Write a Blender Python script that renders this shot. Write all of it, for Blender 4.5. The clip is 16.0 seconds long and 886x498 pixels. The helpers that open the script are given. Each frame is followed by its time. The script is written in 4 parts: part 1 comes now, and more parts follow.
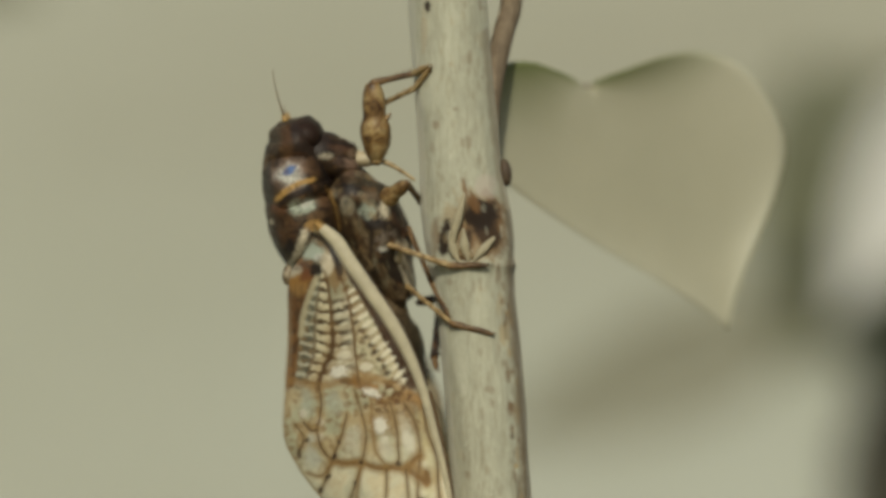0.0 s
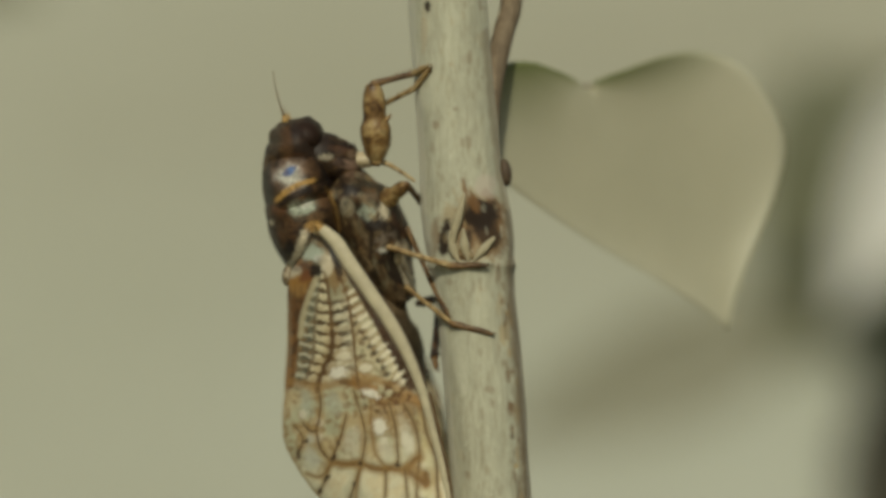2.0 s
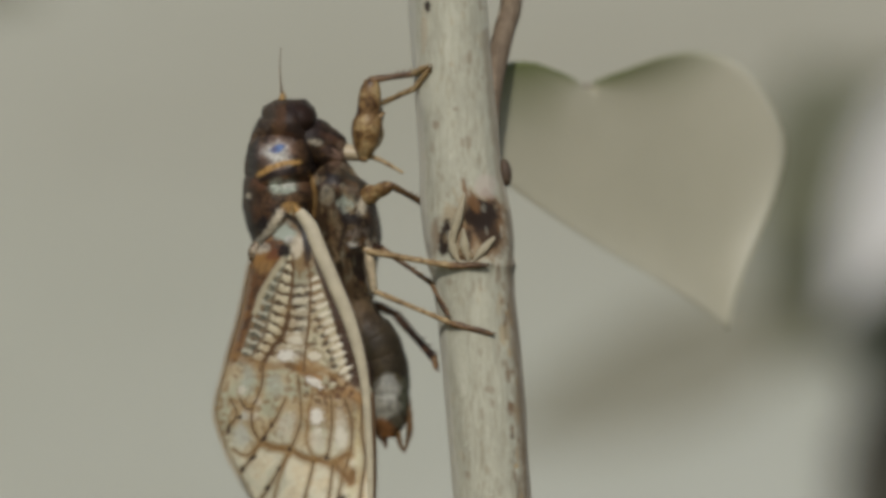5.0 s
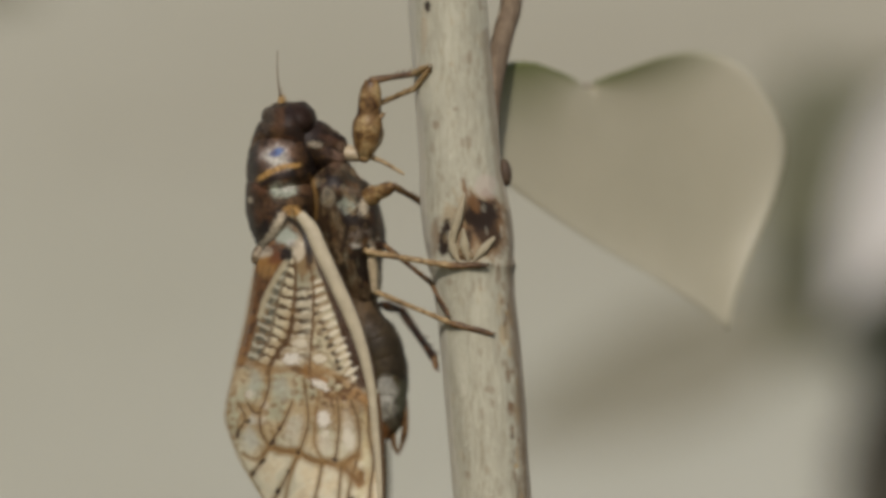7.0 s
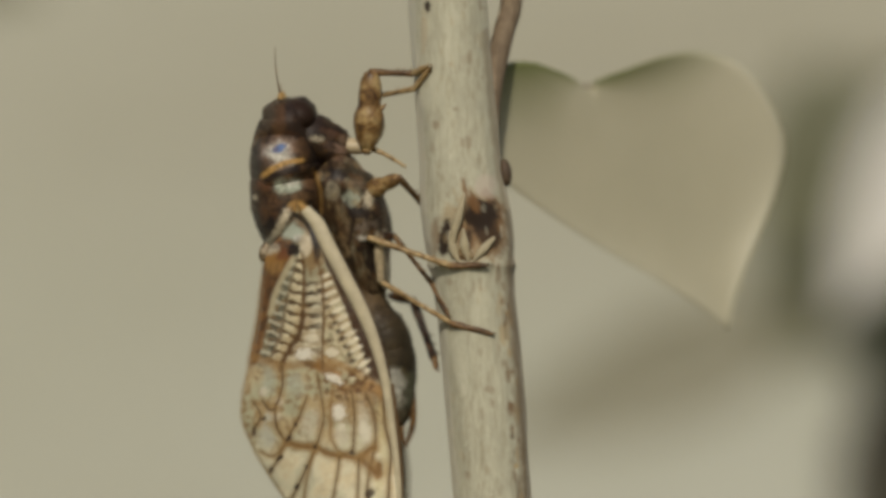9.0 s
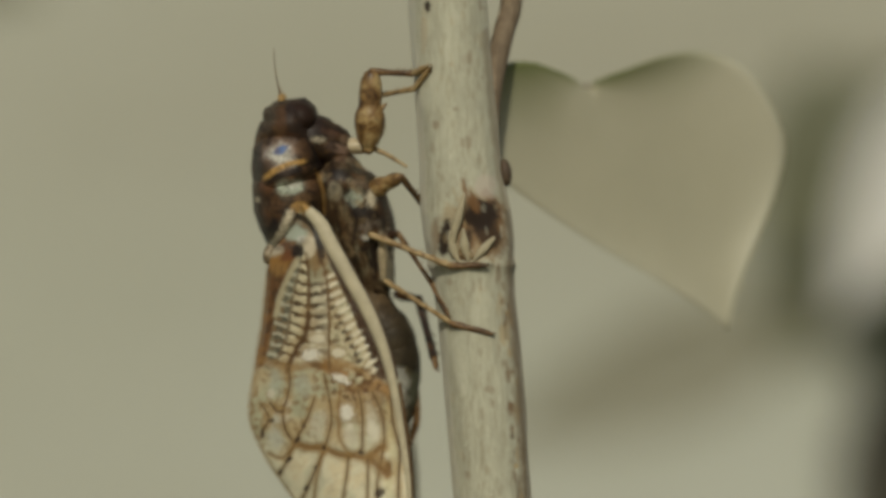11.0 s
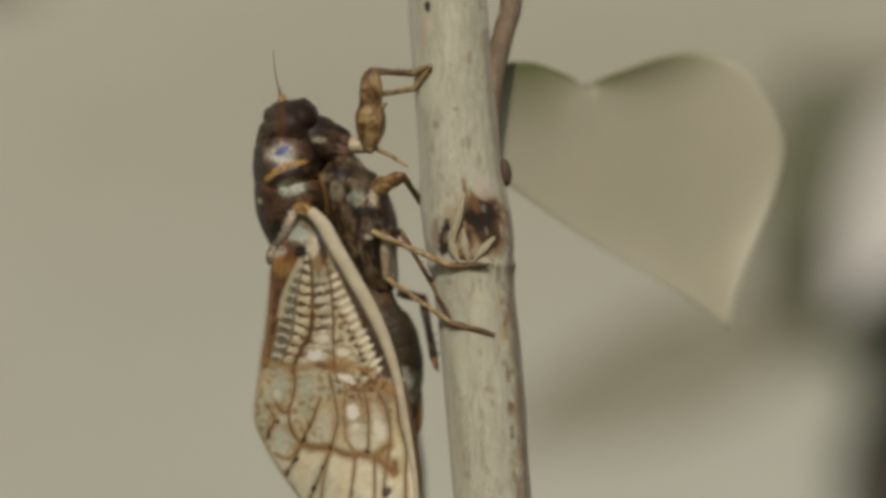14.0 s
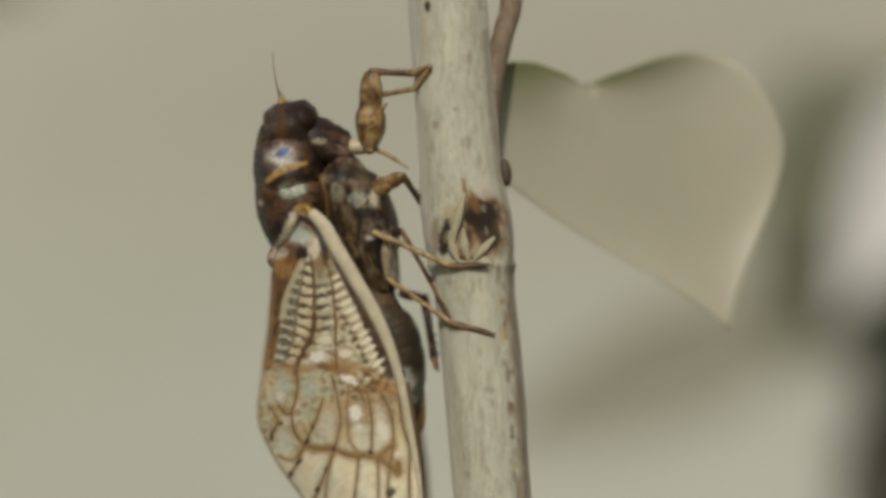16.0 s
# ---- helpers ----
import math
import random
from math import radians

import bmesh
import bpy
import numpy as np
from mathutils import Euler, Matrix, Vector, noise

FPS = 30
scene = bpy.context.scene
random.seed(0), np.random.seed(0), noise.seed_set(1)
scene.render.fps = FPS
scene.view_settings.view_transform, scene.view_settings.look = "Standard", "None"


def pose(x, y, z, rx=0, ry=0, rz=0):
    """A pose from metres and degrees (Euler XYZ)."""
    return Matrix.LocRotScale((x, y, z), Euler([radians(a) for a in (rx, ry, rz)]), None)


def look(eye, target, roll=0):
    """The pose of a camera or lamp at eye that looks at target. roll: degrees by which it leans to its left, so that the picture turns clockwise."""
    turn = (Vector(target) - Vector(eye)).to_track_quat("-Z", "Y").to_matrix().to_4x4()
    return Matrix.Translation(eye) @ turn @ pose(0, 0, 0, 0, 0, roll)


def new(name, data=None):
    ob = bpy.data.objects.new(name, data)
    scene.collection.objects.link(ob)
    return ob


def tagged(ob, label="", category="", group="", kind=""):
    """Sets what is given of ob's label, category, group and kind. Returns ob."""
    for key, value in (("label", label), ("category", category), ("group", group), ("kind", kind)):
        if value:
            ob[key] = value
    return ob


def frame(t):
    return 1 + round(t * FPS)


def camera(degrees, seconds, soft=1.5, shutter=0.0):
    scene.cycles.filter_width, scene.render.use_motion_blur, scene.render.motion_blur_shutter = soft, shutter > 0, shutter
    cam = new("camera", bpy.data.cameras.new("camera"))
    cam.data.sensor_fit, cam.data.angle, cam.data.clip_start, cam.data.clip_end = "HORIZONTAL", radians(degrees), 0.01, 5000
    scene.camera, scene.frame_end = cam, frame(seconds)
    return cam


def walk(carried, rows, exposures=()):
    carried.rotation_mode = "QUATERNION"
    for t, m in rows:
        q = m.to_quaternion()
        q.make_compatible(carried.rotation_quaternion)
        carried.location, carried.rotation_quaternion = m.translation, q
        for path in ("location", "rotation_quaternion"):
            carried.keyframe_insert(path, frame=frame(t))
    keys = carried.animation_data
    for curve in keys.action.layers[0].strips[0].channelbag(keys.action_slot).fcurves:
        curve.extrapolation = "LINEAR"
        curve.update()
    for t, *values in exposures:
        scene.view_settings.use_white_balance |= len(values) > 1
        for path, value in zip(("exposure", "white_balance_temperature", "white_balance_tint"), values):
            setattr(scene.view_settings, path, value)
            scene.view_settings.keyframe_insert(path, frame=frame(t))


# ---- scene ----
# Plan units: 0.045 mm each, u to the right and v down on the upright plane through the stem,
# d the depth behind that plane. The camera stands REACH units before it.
S = 4.5e-5
REACH = 3690.0
EYE = 0.9


def P(u, v, d=0.0):
    k = S * (1 + d / REACH)
    return Vector(((u - 784) * k, d * S, EYE + (441 - v) * k))


# ---- camera: it stands still ----
cam = camera(24.0, 16.0, soft=3.8)
cam.data.dof.use_dof = True
cam.data.dof.focus_distance = (REACH - 60) * S
cam.data.dof.aperture_fstop = 8.5
here = look((0, -REACH * S, EYE), (0, 0, EYE))
# the film stock drifts in brightness and tint: seconds, stops, kelvin, tint
EXPOSURES = [
    (0.0, 0.00, 6633, -1.5), (0.5, -0.08, 6422, 8.0), (1.0, -0.08, 6616, -4.6), (1.5, -0.25, 7009, -5.4), (2.0, -0.14, 6899, -5.4),
    (2.5, -0.12, 6569, -0.6), (2.7, -0.04, 6560, 6.0), (3.0, -0.01, 6845, -1.4), (3.1, -0.02, 6850, -0.5), (3.3, 0.08, 6050, 17.0), (3.5, 0.07, 5960, 16.3), (4.0, 0.03, 5895, 12.5), (6.5, -0.25, 6227, 7.7),
    (7.0, -0.08, 6326, 12.5), (7.5, -0.07, 6143, 16.8), (8.0, 0.13, 5960, 16.3), (8.5, 0.07, 6170, 8.5), (9.0, -0.06, 6743, 6.4),
    (11.5, -0.23, 6698, -2.5), (12.0, -0.12, 6510, -4.7), (12.5, -0.12, 6689, 2.5), (13.0, -0.10, 6554, 13.8), (13.5, -0.07, 6818, 0.6),
    (14.0, -0.16, 6619, 8.2), (14.5, -0.08, 6442, 6.1), (15.0, -0.07, 6422, 8.0), (15.5, -0.01, 6695, 10.2), (16.0, -0.01, 6383, 7.0)]
walk(cam, [(0.0, here), (16.0, here)], EXPOSURES)

# ---- light: sky and one sun, high behind the camera ----
SUN = Vector((-0.055, -0.79, 0.60)).normalized()
world = bpy.data.worlds.new("sky")
scene.world = world
world.use_nodes = True
wn = world.node_tree.nodes
sky = wn.new("ShaderNodeTexSky")
sky.sky_type, sky.sun_disc = "NISHITA", False
sky.sun_elevation = math.asin(SUN.z)
sky.sun_rotation = math.atan2(SUN.x, SUN.y)
wn["Background"].inputs[1].default_value = 0.08
world.node_tree.links.new(sky.outputs[0], wn["Background"].inputs[0])
sun = new("sun", bpy.data.lights.new("sun", "SUN"))
sun.data.energy, sun.data.angle, sun.data.color = 2.9, radians(0.6), (1.0, 0.94, 0.84)
sun.matrix_world = look(tuple(SUN * 3 + Vector((0, 0, EYE))), (0, 0, EYE))


# ---- materials ----
class Mat:
    """A node material under construction: a principled shader and short ways to wire textures to it."""

    def __init__(self, name, rough=0.6, spec=0.4):
        self.m = bpy.data.materials.new(name)
        self.m.use_nodes = True
        self.t = self.m.node_tree
        self.b = self.t.nodes["Principled BSDF"]
        self.b.inputs["Roughness"].default_value = rough
        self.b.inputs["Specular IOR Level"].default_value = spec
        self.co = self.t.nodes.new("ShaderNodeTexCoord")

    def link(self, a, b):
        self.t.links.new(a, b)

    def space(self, sx=1.0, sy=1.0, sz=1.0, out="Object"):
        n = self.t.nodes.new("ShaderNodeMapping")
        n.inputs["Scale"].default_value = (sx, sy, sz)
        self.link(self.co.outputs[out], n.inputs[0])
        return n.outputs[0]

    def noise(self, scale, vec=None, detail=4.0, rough=0.55, warp=0.0):
        n = self.t.nodes.new("ShaderNodeTexNoise")
        n.inputs["Scale"].default_value = scale
        n.inputs["Detail"].default_value = detail
        n.inputs["Roughness"].default_value = rough
        n.inputs["Distortion"].default_value = warp
        self.link(vec if vec is not None else self.co.outputs["Object"], n.inputs["Vector"])
        return n.outputs["Fac"]

    def voronoi(self, scale, vec=None, feature="F1"):
        n = self.t.nodes.new("ShaderNodeTexVoronoi")
        n.feature = feature
        n.inputs["Scale"].default_value = scale
        self.link(vec if vec is not None else self.co.outputs["Object"], n.inputs["Vector"])
        return n.outputs["Distance"]

    def ramp(self, fac, *stops):
        n = self.t.nodes.new("ShaderNodeValToRGB")
        while len(n.color_ramp.elements) < len(stops):
            n.color_ramp.elements.new(0.5)
        for e, (p, c) in zip(n.color_ramp.elements, stops):
            e.position = p
            e.color = (c, c, c, 1) if isinstance(c, (int, float)) else (*c, 1)
        self.link(fac, n.inputs[0])
        return n.outputs[0]

    def mix(self, fac, a, b, blend="MIX"):
        n = self.t.nodes.new("ShaderNodeMix")
        n.data_type, n.blend_type = "RGBA", blend
        for value, slot in ((fac, n.inputs[0]), (a, n.inputs[6]), (b, n.inputs[7])):
            if isinstance(value, (int, float)):
                slot.default_value = value
            elif isinstance(value, tuple):
                slot.default_value = (*value, 1)
            else:
                self.link(value, slot)
        return n.outputs[2]

    def math(self, op, a, b=0.0):
        n = self.t.nodes.new("ShaderNodeMath")
        n.operation = op
        for value, slot in ((a, n.inputs[0]), (b, n.inputs[1])):
            if isinstance(value, (int, float)):
                slot.default_value = value
            else:
                self.link(value, slot)
        return n.outputs[0]

    def color(self, c):
        if isinstance(c, tuple):
            self.b.inputs["Base Color"].default_value = (*c, 1)
        else:
            self.link(c, self.b.inputs["Base Color"])
        return self

    def rough(self, fac, lo, hi):
        self.link(self.ramp(fac, (0.25, lo), (0.75, hi)), self.b.inputs["Roughness"])
        return self

    def bump(self, fac, depth, strength=0.6):
        n = self.t.nodes.new("ShaderNodeBump")
        n.inputs["Strength"].default_value = strength
        n.inputs["Distance"].default_value = depth
        self.link(fac, n.inputs["Height"])
        self.link(n.outputs[0], self.b.inputs["Normal"])
        return self

    def marks(self, c):
        """Lays the pigment stored on the mesh over a colour; its alpha says how thickly."""
        n = self.t.nodes.new("ShaderNodeAttribute")
        n.attribute_name = "pigment"
        return self.mix(n.outputs["Alpha"], c, n.outputs["Color"])

    def thin(self, amount, color):
        """Lets light through, as a leaf or a membrane does."""
        tr = self.t.nodes.new("ShaderNodeBsdfTranslucent")
        if isinstance(color, tuple):
            tr.inputs[0].default_value = (*color, 1)
        else:
            self.link(color, tr.inputs[0])
        mx = self.t.nodes.new("ShaderNodeMixShader")
        mx.inputs[0].default_value = amount
        self.link(self.b.outputs[0], mx.inputs[1])
        self.link(tr.outputs[0], mx.inputs[2])
        self.link(mx.outputs[0], self.t.nodes["Material Output"].inputs[0])
        return self


def bark(name, light, mid, dark, specks, marked=False):
    m = Mat(name, 0.75, 0.25)
    long = m.noise(1.0, m.space(3000, 3000, 620), 6.0, 0.7, 0.4)
    broad = m.noise(1.0, m.space(220, 220, 60), 3.0)
    dots = m.voronoi(1.0, m.space(900, 900, 420))
    c = m.ramp(long, (0.28, dark), (0.46, mid), (0.62, light))
    c = m.mix(m.ramp(broad, (0.42, 0.0), (0.7, 0.55)), c, mid)
    patch = m.noise(1.0, m.space(420, 420, 300), 5.0, 0.7, 0.4)
    c = m.mix(m.ramp(patch, (0.40, 0.45), (0.56, 0.0)), c, tuple(0.8 * x for x in mid))
    c = m.mix(m.ramp(dots, (0.10, specks), (0.2, 0.0)), c, dark)
    if marked:
        c = m.mix(m.ramp(dots, (0.1, 0.12), (0.3, 0.0)), m.marks(c), dark)
    m.color(c).rough(long, 0.6, 0.85)
    # sheen brightens the grazing edges, in place of sunlight from the side
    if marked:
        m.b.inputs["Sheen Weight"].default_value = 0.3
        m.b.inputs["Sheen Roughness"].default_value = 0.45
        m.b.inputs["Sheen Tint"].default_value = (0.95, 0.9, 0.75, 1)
    return m.bump(m.mix(0.35, long, dots), 0.00016, 0.7).m


def chitin(name, dark, mid, light, rough=0.32, scale=700.0, cover=0.6, marked=False):
    m = Mat(name, rough, 0.3)
    a = m.noise(scale, None, 5.0, 0.6, 0.6)
    b = m.noise(scale * 4.5, None, 3.0)
    c = m.ramp(a, (0.35, dark), (cover - 0.06, mid), (cover + 0.1, light))
    if marked:
        c = m.mix(m.ramp(m.noise(scale * 2.2, None, 5.0, 0.7, 1.0), (0.47, 0.0), (0.66, 0.5)), m.marks(c), dark)
    m.color(m.mix(m.ramp(b, (0.4, 0.0), (0.75, 0.45)), c, dark)).rough(b, rough * 0.7, rough * 1.5)
    return m.bump(m.mix(0.5, a, b), 0.00012, 0.7).m


def plain(name, c, rough=0.6, spec=0.4, vary=0.25, scale=900.0, thin=0.0):
    m = Mat(name, rough, spec)
    a = m.noise(scale, None, 4.0)
    col = m.mix(m.ramp(a, (0.35, 0.0), (0.7, vary)), c, tuple(x * 0.45 for x in c))
    m.color(col).bump(a, 0.00004, 0.4)
    if thin:
        m.thin(thin, col)
    return m.m


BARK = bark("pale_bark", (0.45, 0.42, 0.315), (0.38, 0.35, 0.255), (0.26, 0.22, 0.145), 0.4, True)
TWIG = bark("brown_bark", (0.25, 0.185, 0.12), (0.155, 0.11, 0.07), (0.06, 0.042, 0.026), 0.5)
TWIG_DARK = plain("dark_bud", (0.085, 0.055, 0.034), 0.7, 0.3, 0.5, 1500)
SCALE = plain("dry_bud_scale", (0.36, 0.30, 0.19), 0.6, 0.3, 0.4, 1500)
RIM = chitin("brown_scar_rim", (0.10, 0.055, 0.022), (0.21, 0.135, 0.065), (0.34, 0.27, 0.16), 0.7, 900, 0.52)
SHELL = chitin("dark_shell", (0.010, 0.005, 0.003), (0.036, 0.018, 0.007), (0.14, 0.07, 0.025), 0.5, 950, 0.58, True)
SHELL_LIMB = chitin("dark_limb_shell", (0.012, 0.006, 0.004), (0.038, 0.019, 0.010), (0.13, 0.065, 0.03), 0.36, 950, 0.58)
SHELL_FLANK = chitin("mottled_shell", (0.012, 0.007, 0.004), (0.05, 0.028, 0.013), (0.22, 0.15, 0.08), 0.48, 1050, 0.55, True)
EYE_MAT = plain("dark_eye", (0.026, 0.013, 0.008), 0.6, 0.15, 0.5, 1500)
FEMUR_MAT = chitin("amber_femur", (0.05, 0.022, 0.009), (0.22, 0.125, 0.045), (0.46, 0.34, 0.16), 0.4, 620, 0.55)
LIMB = chitin("brown_limb", (0.05, 0.024, 0.009), (0.13, 0.068, 0.025), (0.24, 0.14, 0.06), 0.4, 1100, 0.58)
LIMB_PALE = chitin("tan_limb", (0.11, 0.062, 0.024), (0.26, 0.165, 0.068), (0.40, 0.285, 0.14), 0.4, 1100, 0.5)
CREAM = plain("cream_shell", (0.52, 0.41, 0.26), 0.45, 0.4, 0.7, 1800)
FLANK_DULL = chitin("dull_tan_shell", (0.07, 0.045, 0.025), (0.20, 0.14, 0.08), (0.34, 0.27, 0.18), 0.4, 1300, 0.5)
OCHRE = plain("ochre_shell", (0.34, 0.20, 0.06), 0.4, 0.4, 0.4, 1400)
COSTA_MAT = plain("cream_costa", (0.47, 0.395, 0.265), 0.55, 0.3, 0.4, 900)
VEIN_MAT = plain("brown_vein", (0.105, 0.056, 0.023), 0.45, 0.4, 0.6, 1500)
BLOTCH = chitin("brown_blotch", (0.13, 0.065, 0.022), (0.25, 0.145, 0.055), (0.38, 0.26, 0.13), 0.5, 1500, 0.55)
ABDOMEN_MAT = chitin("olive_shell", (0.016, 0.012, 0.007), (0.05, 0.037, 0.018), (0.13, 0.105, 0.05), 0.58, 700, 0.6, True)
RUST = plain("rusty_shell", (0.13, 0.056, 0.022), 0.4, 0.4, 0.4, 1300)


def wing_material():
    """Mottled pigment of the membrane, finely grained; its clear cells let the eye through."""
    m = Mat("wing_membrane", 0.42, 0.45)
    n = m.t.nodes.new("ShaderNodeAttribute")
    n.attribute_name = "pigment"
    n1 = m.noise(1500, None, 4.0, 0.6, 0.6)
    n2 = m.noise(4200, None, 3.0, 0.6)
    c = m.mix(m.ramp(n1, (0.5, 0.0), (0.72, 0.22)), n.outputs["Color"], (0.17, 0.082, 0.028))
    c = m.mix(m.ramp(n2, (0.5, 0.0), (0.8, 0.10)), c, (0.66, 0.555, 0.36))
    m.color(c).rough(n2, 0.3, 0.6).bump(m.mix(0.5, n2, n1), 0.00006, 0.5)
    m.thin(0.14, c)
    clear = m.t.nodes.new("ShaderNodeBsdfTransparent")
    both = m.t.nodes.new("ShaderNodeMixShader")
    m.link(n.outputs["Alpha"], both.inputs[0])
    m.link(m.t.nodes["Material Output"].inputs[0].links[0].from_socket, both.inputs[1])
    m.link(clear.outputs[0], both.inputs[2])
    m.link(both.outputs[0], m.t.nodes["Material Output"].inputs[0])
    return m.m


WING_MAT = wing_material()


def leaf_material(name, a, b, rim, thin=0.35, bump=0.0003, rim_left=None):
    m = Mat(name, 0.5, 0.35)
    sep = m.t.nodes.new("ShaderNodeSeparateXYZ")
    m.link(m.co.outputs["UV"], sep.inputs[0])
    n = m.noise(90, None, 4.0)
    fine = m.noise(900, None, 3.0)
    c = m.mix(m.ramp(n, (0.35, 0.0), (0.7, 1.0)), a, b)
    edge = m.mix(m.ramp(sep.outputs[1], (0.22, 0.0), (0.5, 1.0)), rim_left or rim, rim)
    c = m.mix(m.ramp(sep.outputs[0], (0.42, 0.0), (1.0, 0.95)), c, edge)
    m.color(c).bump(m.mix(0.5, n, fine), bump, 0.3)
    return m.thin(thin, c).m


# pale rim: light on the thin margin, put into the leaf's colour
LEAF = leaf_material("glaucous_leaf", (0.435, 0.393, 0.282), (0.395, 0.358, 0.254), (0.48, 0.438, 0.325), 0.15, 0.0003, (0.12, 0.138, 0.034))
# shrub leaves: sun and shade of the blurred patches sit in their colours
LEAF_DARK = leaf_material("shade_toned_leaf", (0.152, 0.15, 0.09), (0.122, 0.12, 0.07), (0.142, 0.14, 0.08), 0.1)
LEAF_MID = leaf_material("olive_leaf", (0.27, 0.25, 0.18), (0.235, 0.215, 0.155), (0.27, 0.25, 0.18), 0.1)
LEAF_DEEP = leaf_material("deep_brown_leaf", (0.06, 0.053, 0.037), (0.045, 0.04, 0.028), (0.06, 0.053, 0.035), 0.1)
LEAF_LIGHT = leaf_material("sun_toned_leaf", (0.61, 0.575, 0.525), (0.555, 0.52, 0.48), (0.575, 0.54, 0.49), 0.05)


def backdrop_material():
    m = Mat("pale_distance", 0.95, 0.1)
    n1 = m.noise(2.2, m.space(1, 1, 1.6), 3.0, 0.5, 0.5)
    n2 = m.noise(14, None, 5.0)
    c = m.ramp(n1, (0.30, (0.345, 0.33, 0.26)), (0.50, (0.385, 0.372, 0.305)), (0.70, (0.42, 0.41, 0.345)))
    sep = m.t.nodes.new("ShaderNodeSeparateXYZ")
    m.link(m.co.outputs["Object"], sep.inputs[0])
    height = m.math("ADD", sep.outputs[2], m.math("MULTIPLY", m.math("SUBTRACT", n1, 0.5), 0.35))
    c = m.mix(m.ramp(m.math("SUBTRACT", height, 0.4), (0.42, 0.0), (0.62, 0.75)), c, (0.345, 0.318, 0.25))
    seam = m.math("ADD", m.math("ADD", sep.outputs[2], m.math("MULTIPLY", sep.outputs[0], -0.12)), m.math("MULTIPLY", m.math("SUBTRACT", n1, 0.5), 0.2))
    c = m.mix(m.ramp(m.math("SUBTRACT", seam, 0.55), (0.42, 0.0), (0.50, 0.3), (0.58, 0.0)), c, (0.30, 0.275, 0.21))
    # uneven brightness put into the colour: paler towards the left
    patch = m.math("ADD", m.math("ADD", sep.outputs[0], 0.5), m.math("MULTIPLY", m.math("SUBTRACT", n1, 0.5), 0.4))
    c = m.mix(m.ramp(patch, (0.05, 0.5), (0.62, 0.0)), c, (0.425, 0.408, 0.332))
    m.color(m.mix(m.ramp(n2, (0.4, 0.0), (0.8, 0.25)), c, (0.31, 0.30, 0.22)))
    return m.bump(n2, 0.02, 0.4).m


def ground_material():
    m = Mat("dry_meadow", 0.95, 0.1)
    n1, n2 = m.noise(1.5, None, 4.0), m.noise(60, None, 5.0)
    c = m.ramp(n1, (0.3, (0.16, 0.15, 0.075)), (0.7, (0.27, 0.23, 0.13)))
    m.color(m.mix(m.ramp(n2, (0.4, 0.0), (0.7, 0.6)), c, (0.09, 0.085, 0.04)))
    return m.bump(n2, 0.02, 0.6).m


# ---- mesh helpers ----
def part(name, bm, material, parent=None, label="", smooth=True, base=None):
    """Links a bmesh as one mesh object, under a thing or a part. base: the world place of the parent's origin."""
    if base is not None:
        bmesh.ops.translate(bm, verts=bm.verts, vec=-Vector(base))
    bmesh.ops.recalc_face_normals(bm, faces=bm.faces)
    for f in bm.faces:
        f.smooth = smooth
    me = bpy.data.meshes.new(name)
    bm.to_mesh(me)
    bm.free()
    me.materials.append(material)
    ob = new(name, me)
    if parent is not None:
        ob.parent = parent
    if label:
        tagged(ob, label)
    return ob


def curve_at(keys, x):
    """A smooth line through (x, value) pairs, for rising x."""
    xs = [k[0] for k in keys]
    if x <= xs[0]:
        return keys[0][1]
    if x >= xs[-1]:
        return keys[-1][1]
    i = max(j for j in range(len(xs) - 1) if xs[j] <= x)

    def slope(j):
        a, b = max(j - 1, 0), min(j + 1, len(xs) - 1)
        return (keys[b][1] - keys[a][1]) / (xs[b] - xs[a])

    h = xs[i + 1] - xs[i]
    s = (x - xs[i]) / h
    return ((2 * s**3 - 3 * s**2 + 1) * keys[i][1] + (s**3 - 2 * s**2 + s) * h * slope(i)
            + (-2 * s**3 + 3 * s**2) * keys[i + 1][1] + (s**3 - s**2) * h * slope(i + 1))


def spline(points, n):
    """n + 1 points along a smooth line through the points given."""
    pts = [Vector(p) for p in points]
    out = []
    for k in range(n + 1):
        x = k / n * (len(pts) - 1)
        i = min(int(x), len(pts) - 2)
        s = x - i
        a, b, c, d = pts[max(i - 1, 0)], pts[i], pts[i + 1], pts[min(i + 2, len(pts) - 1)]
        out.append(0.5 * (2 * b + (c - a) * s + (2 * a - 5 * b + 4 * c - d) * s**2 + (3 * b - a - 3 * c + d) * s**3))
    return out


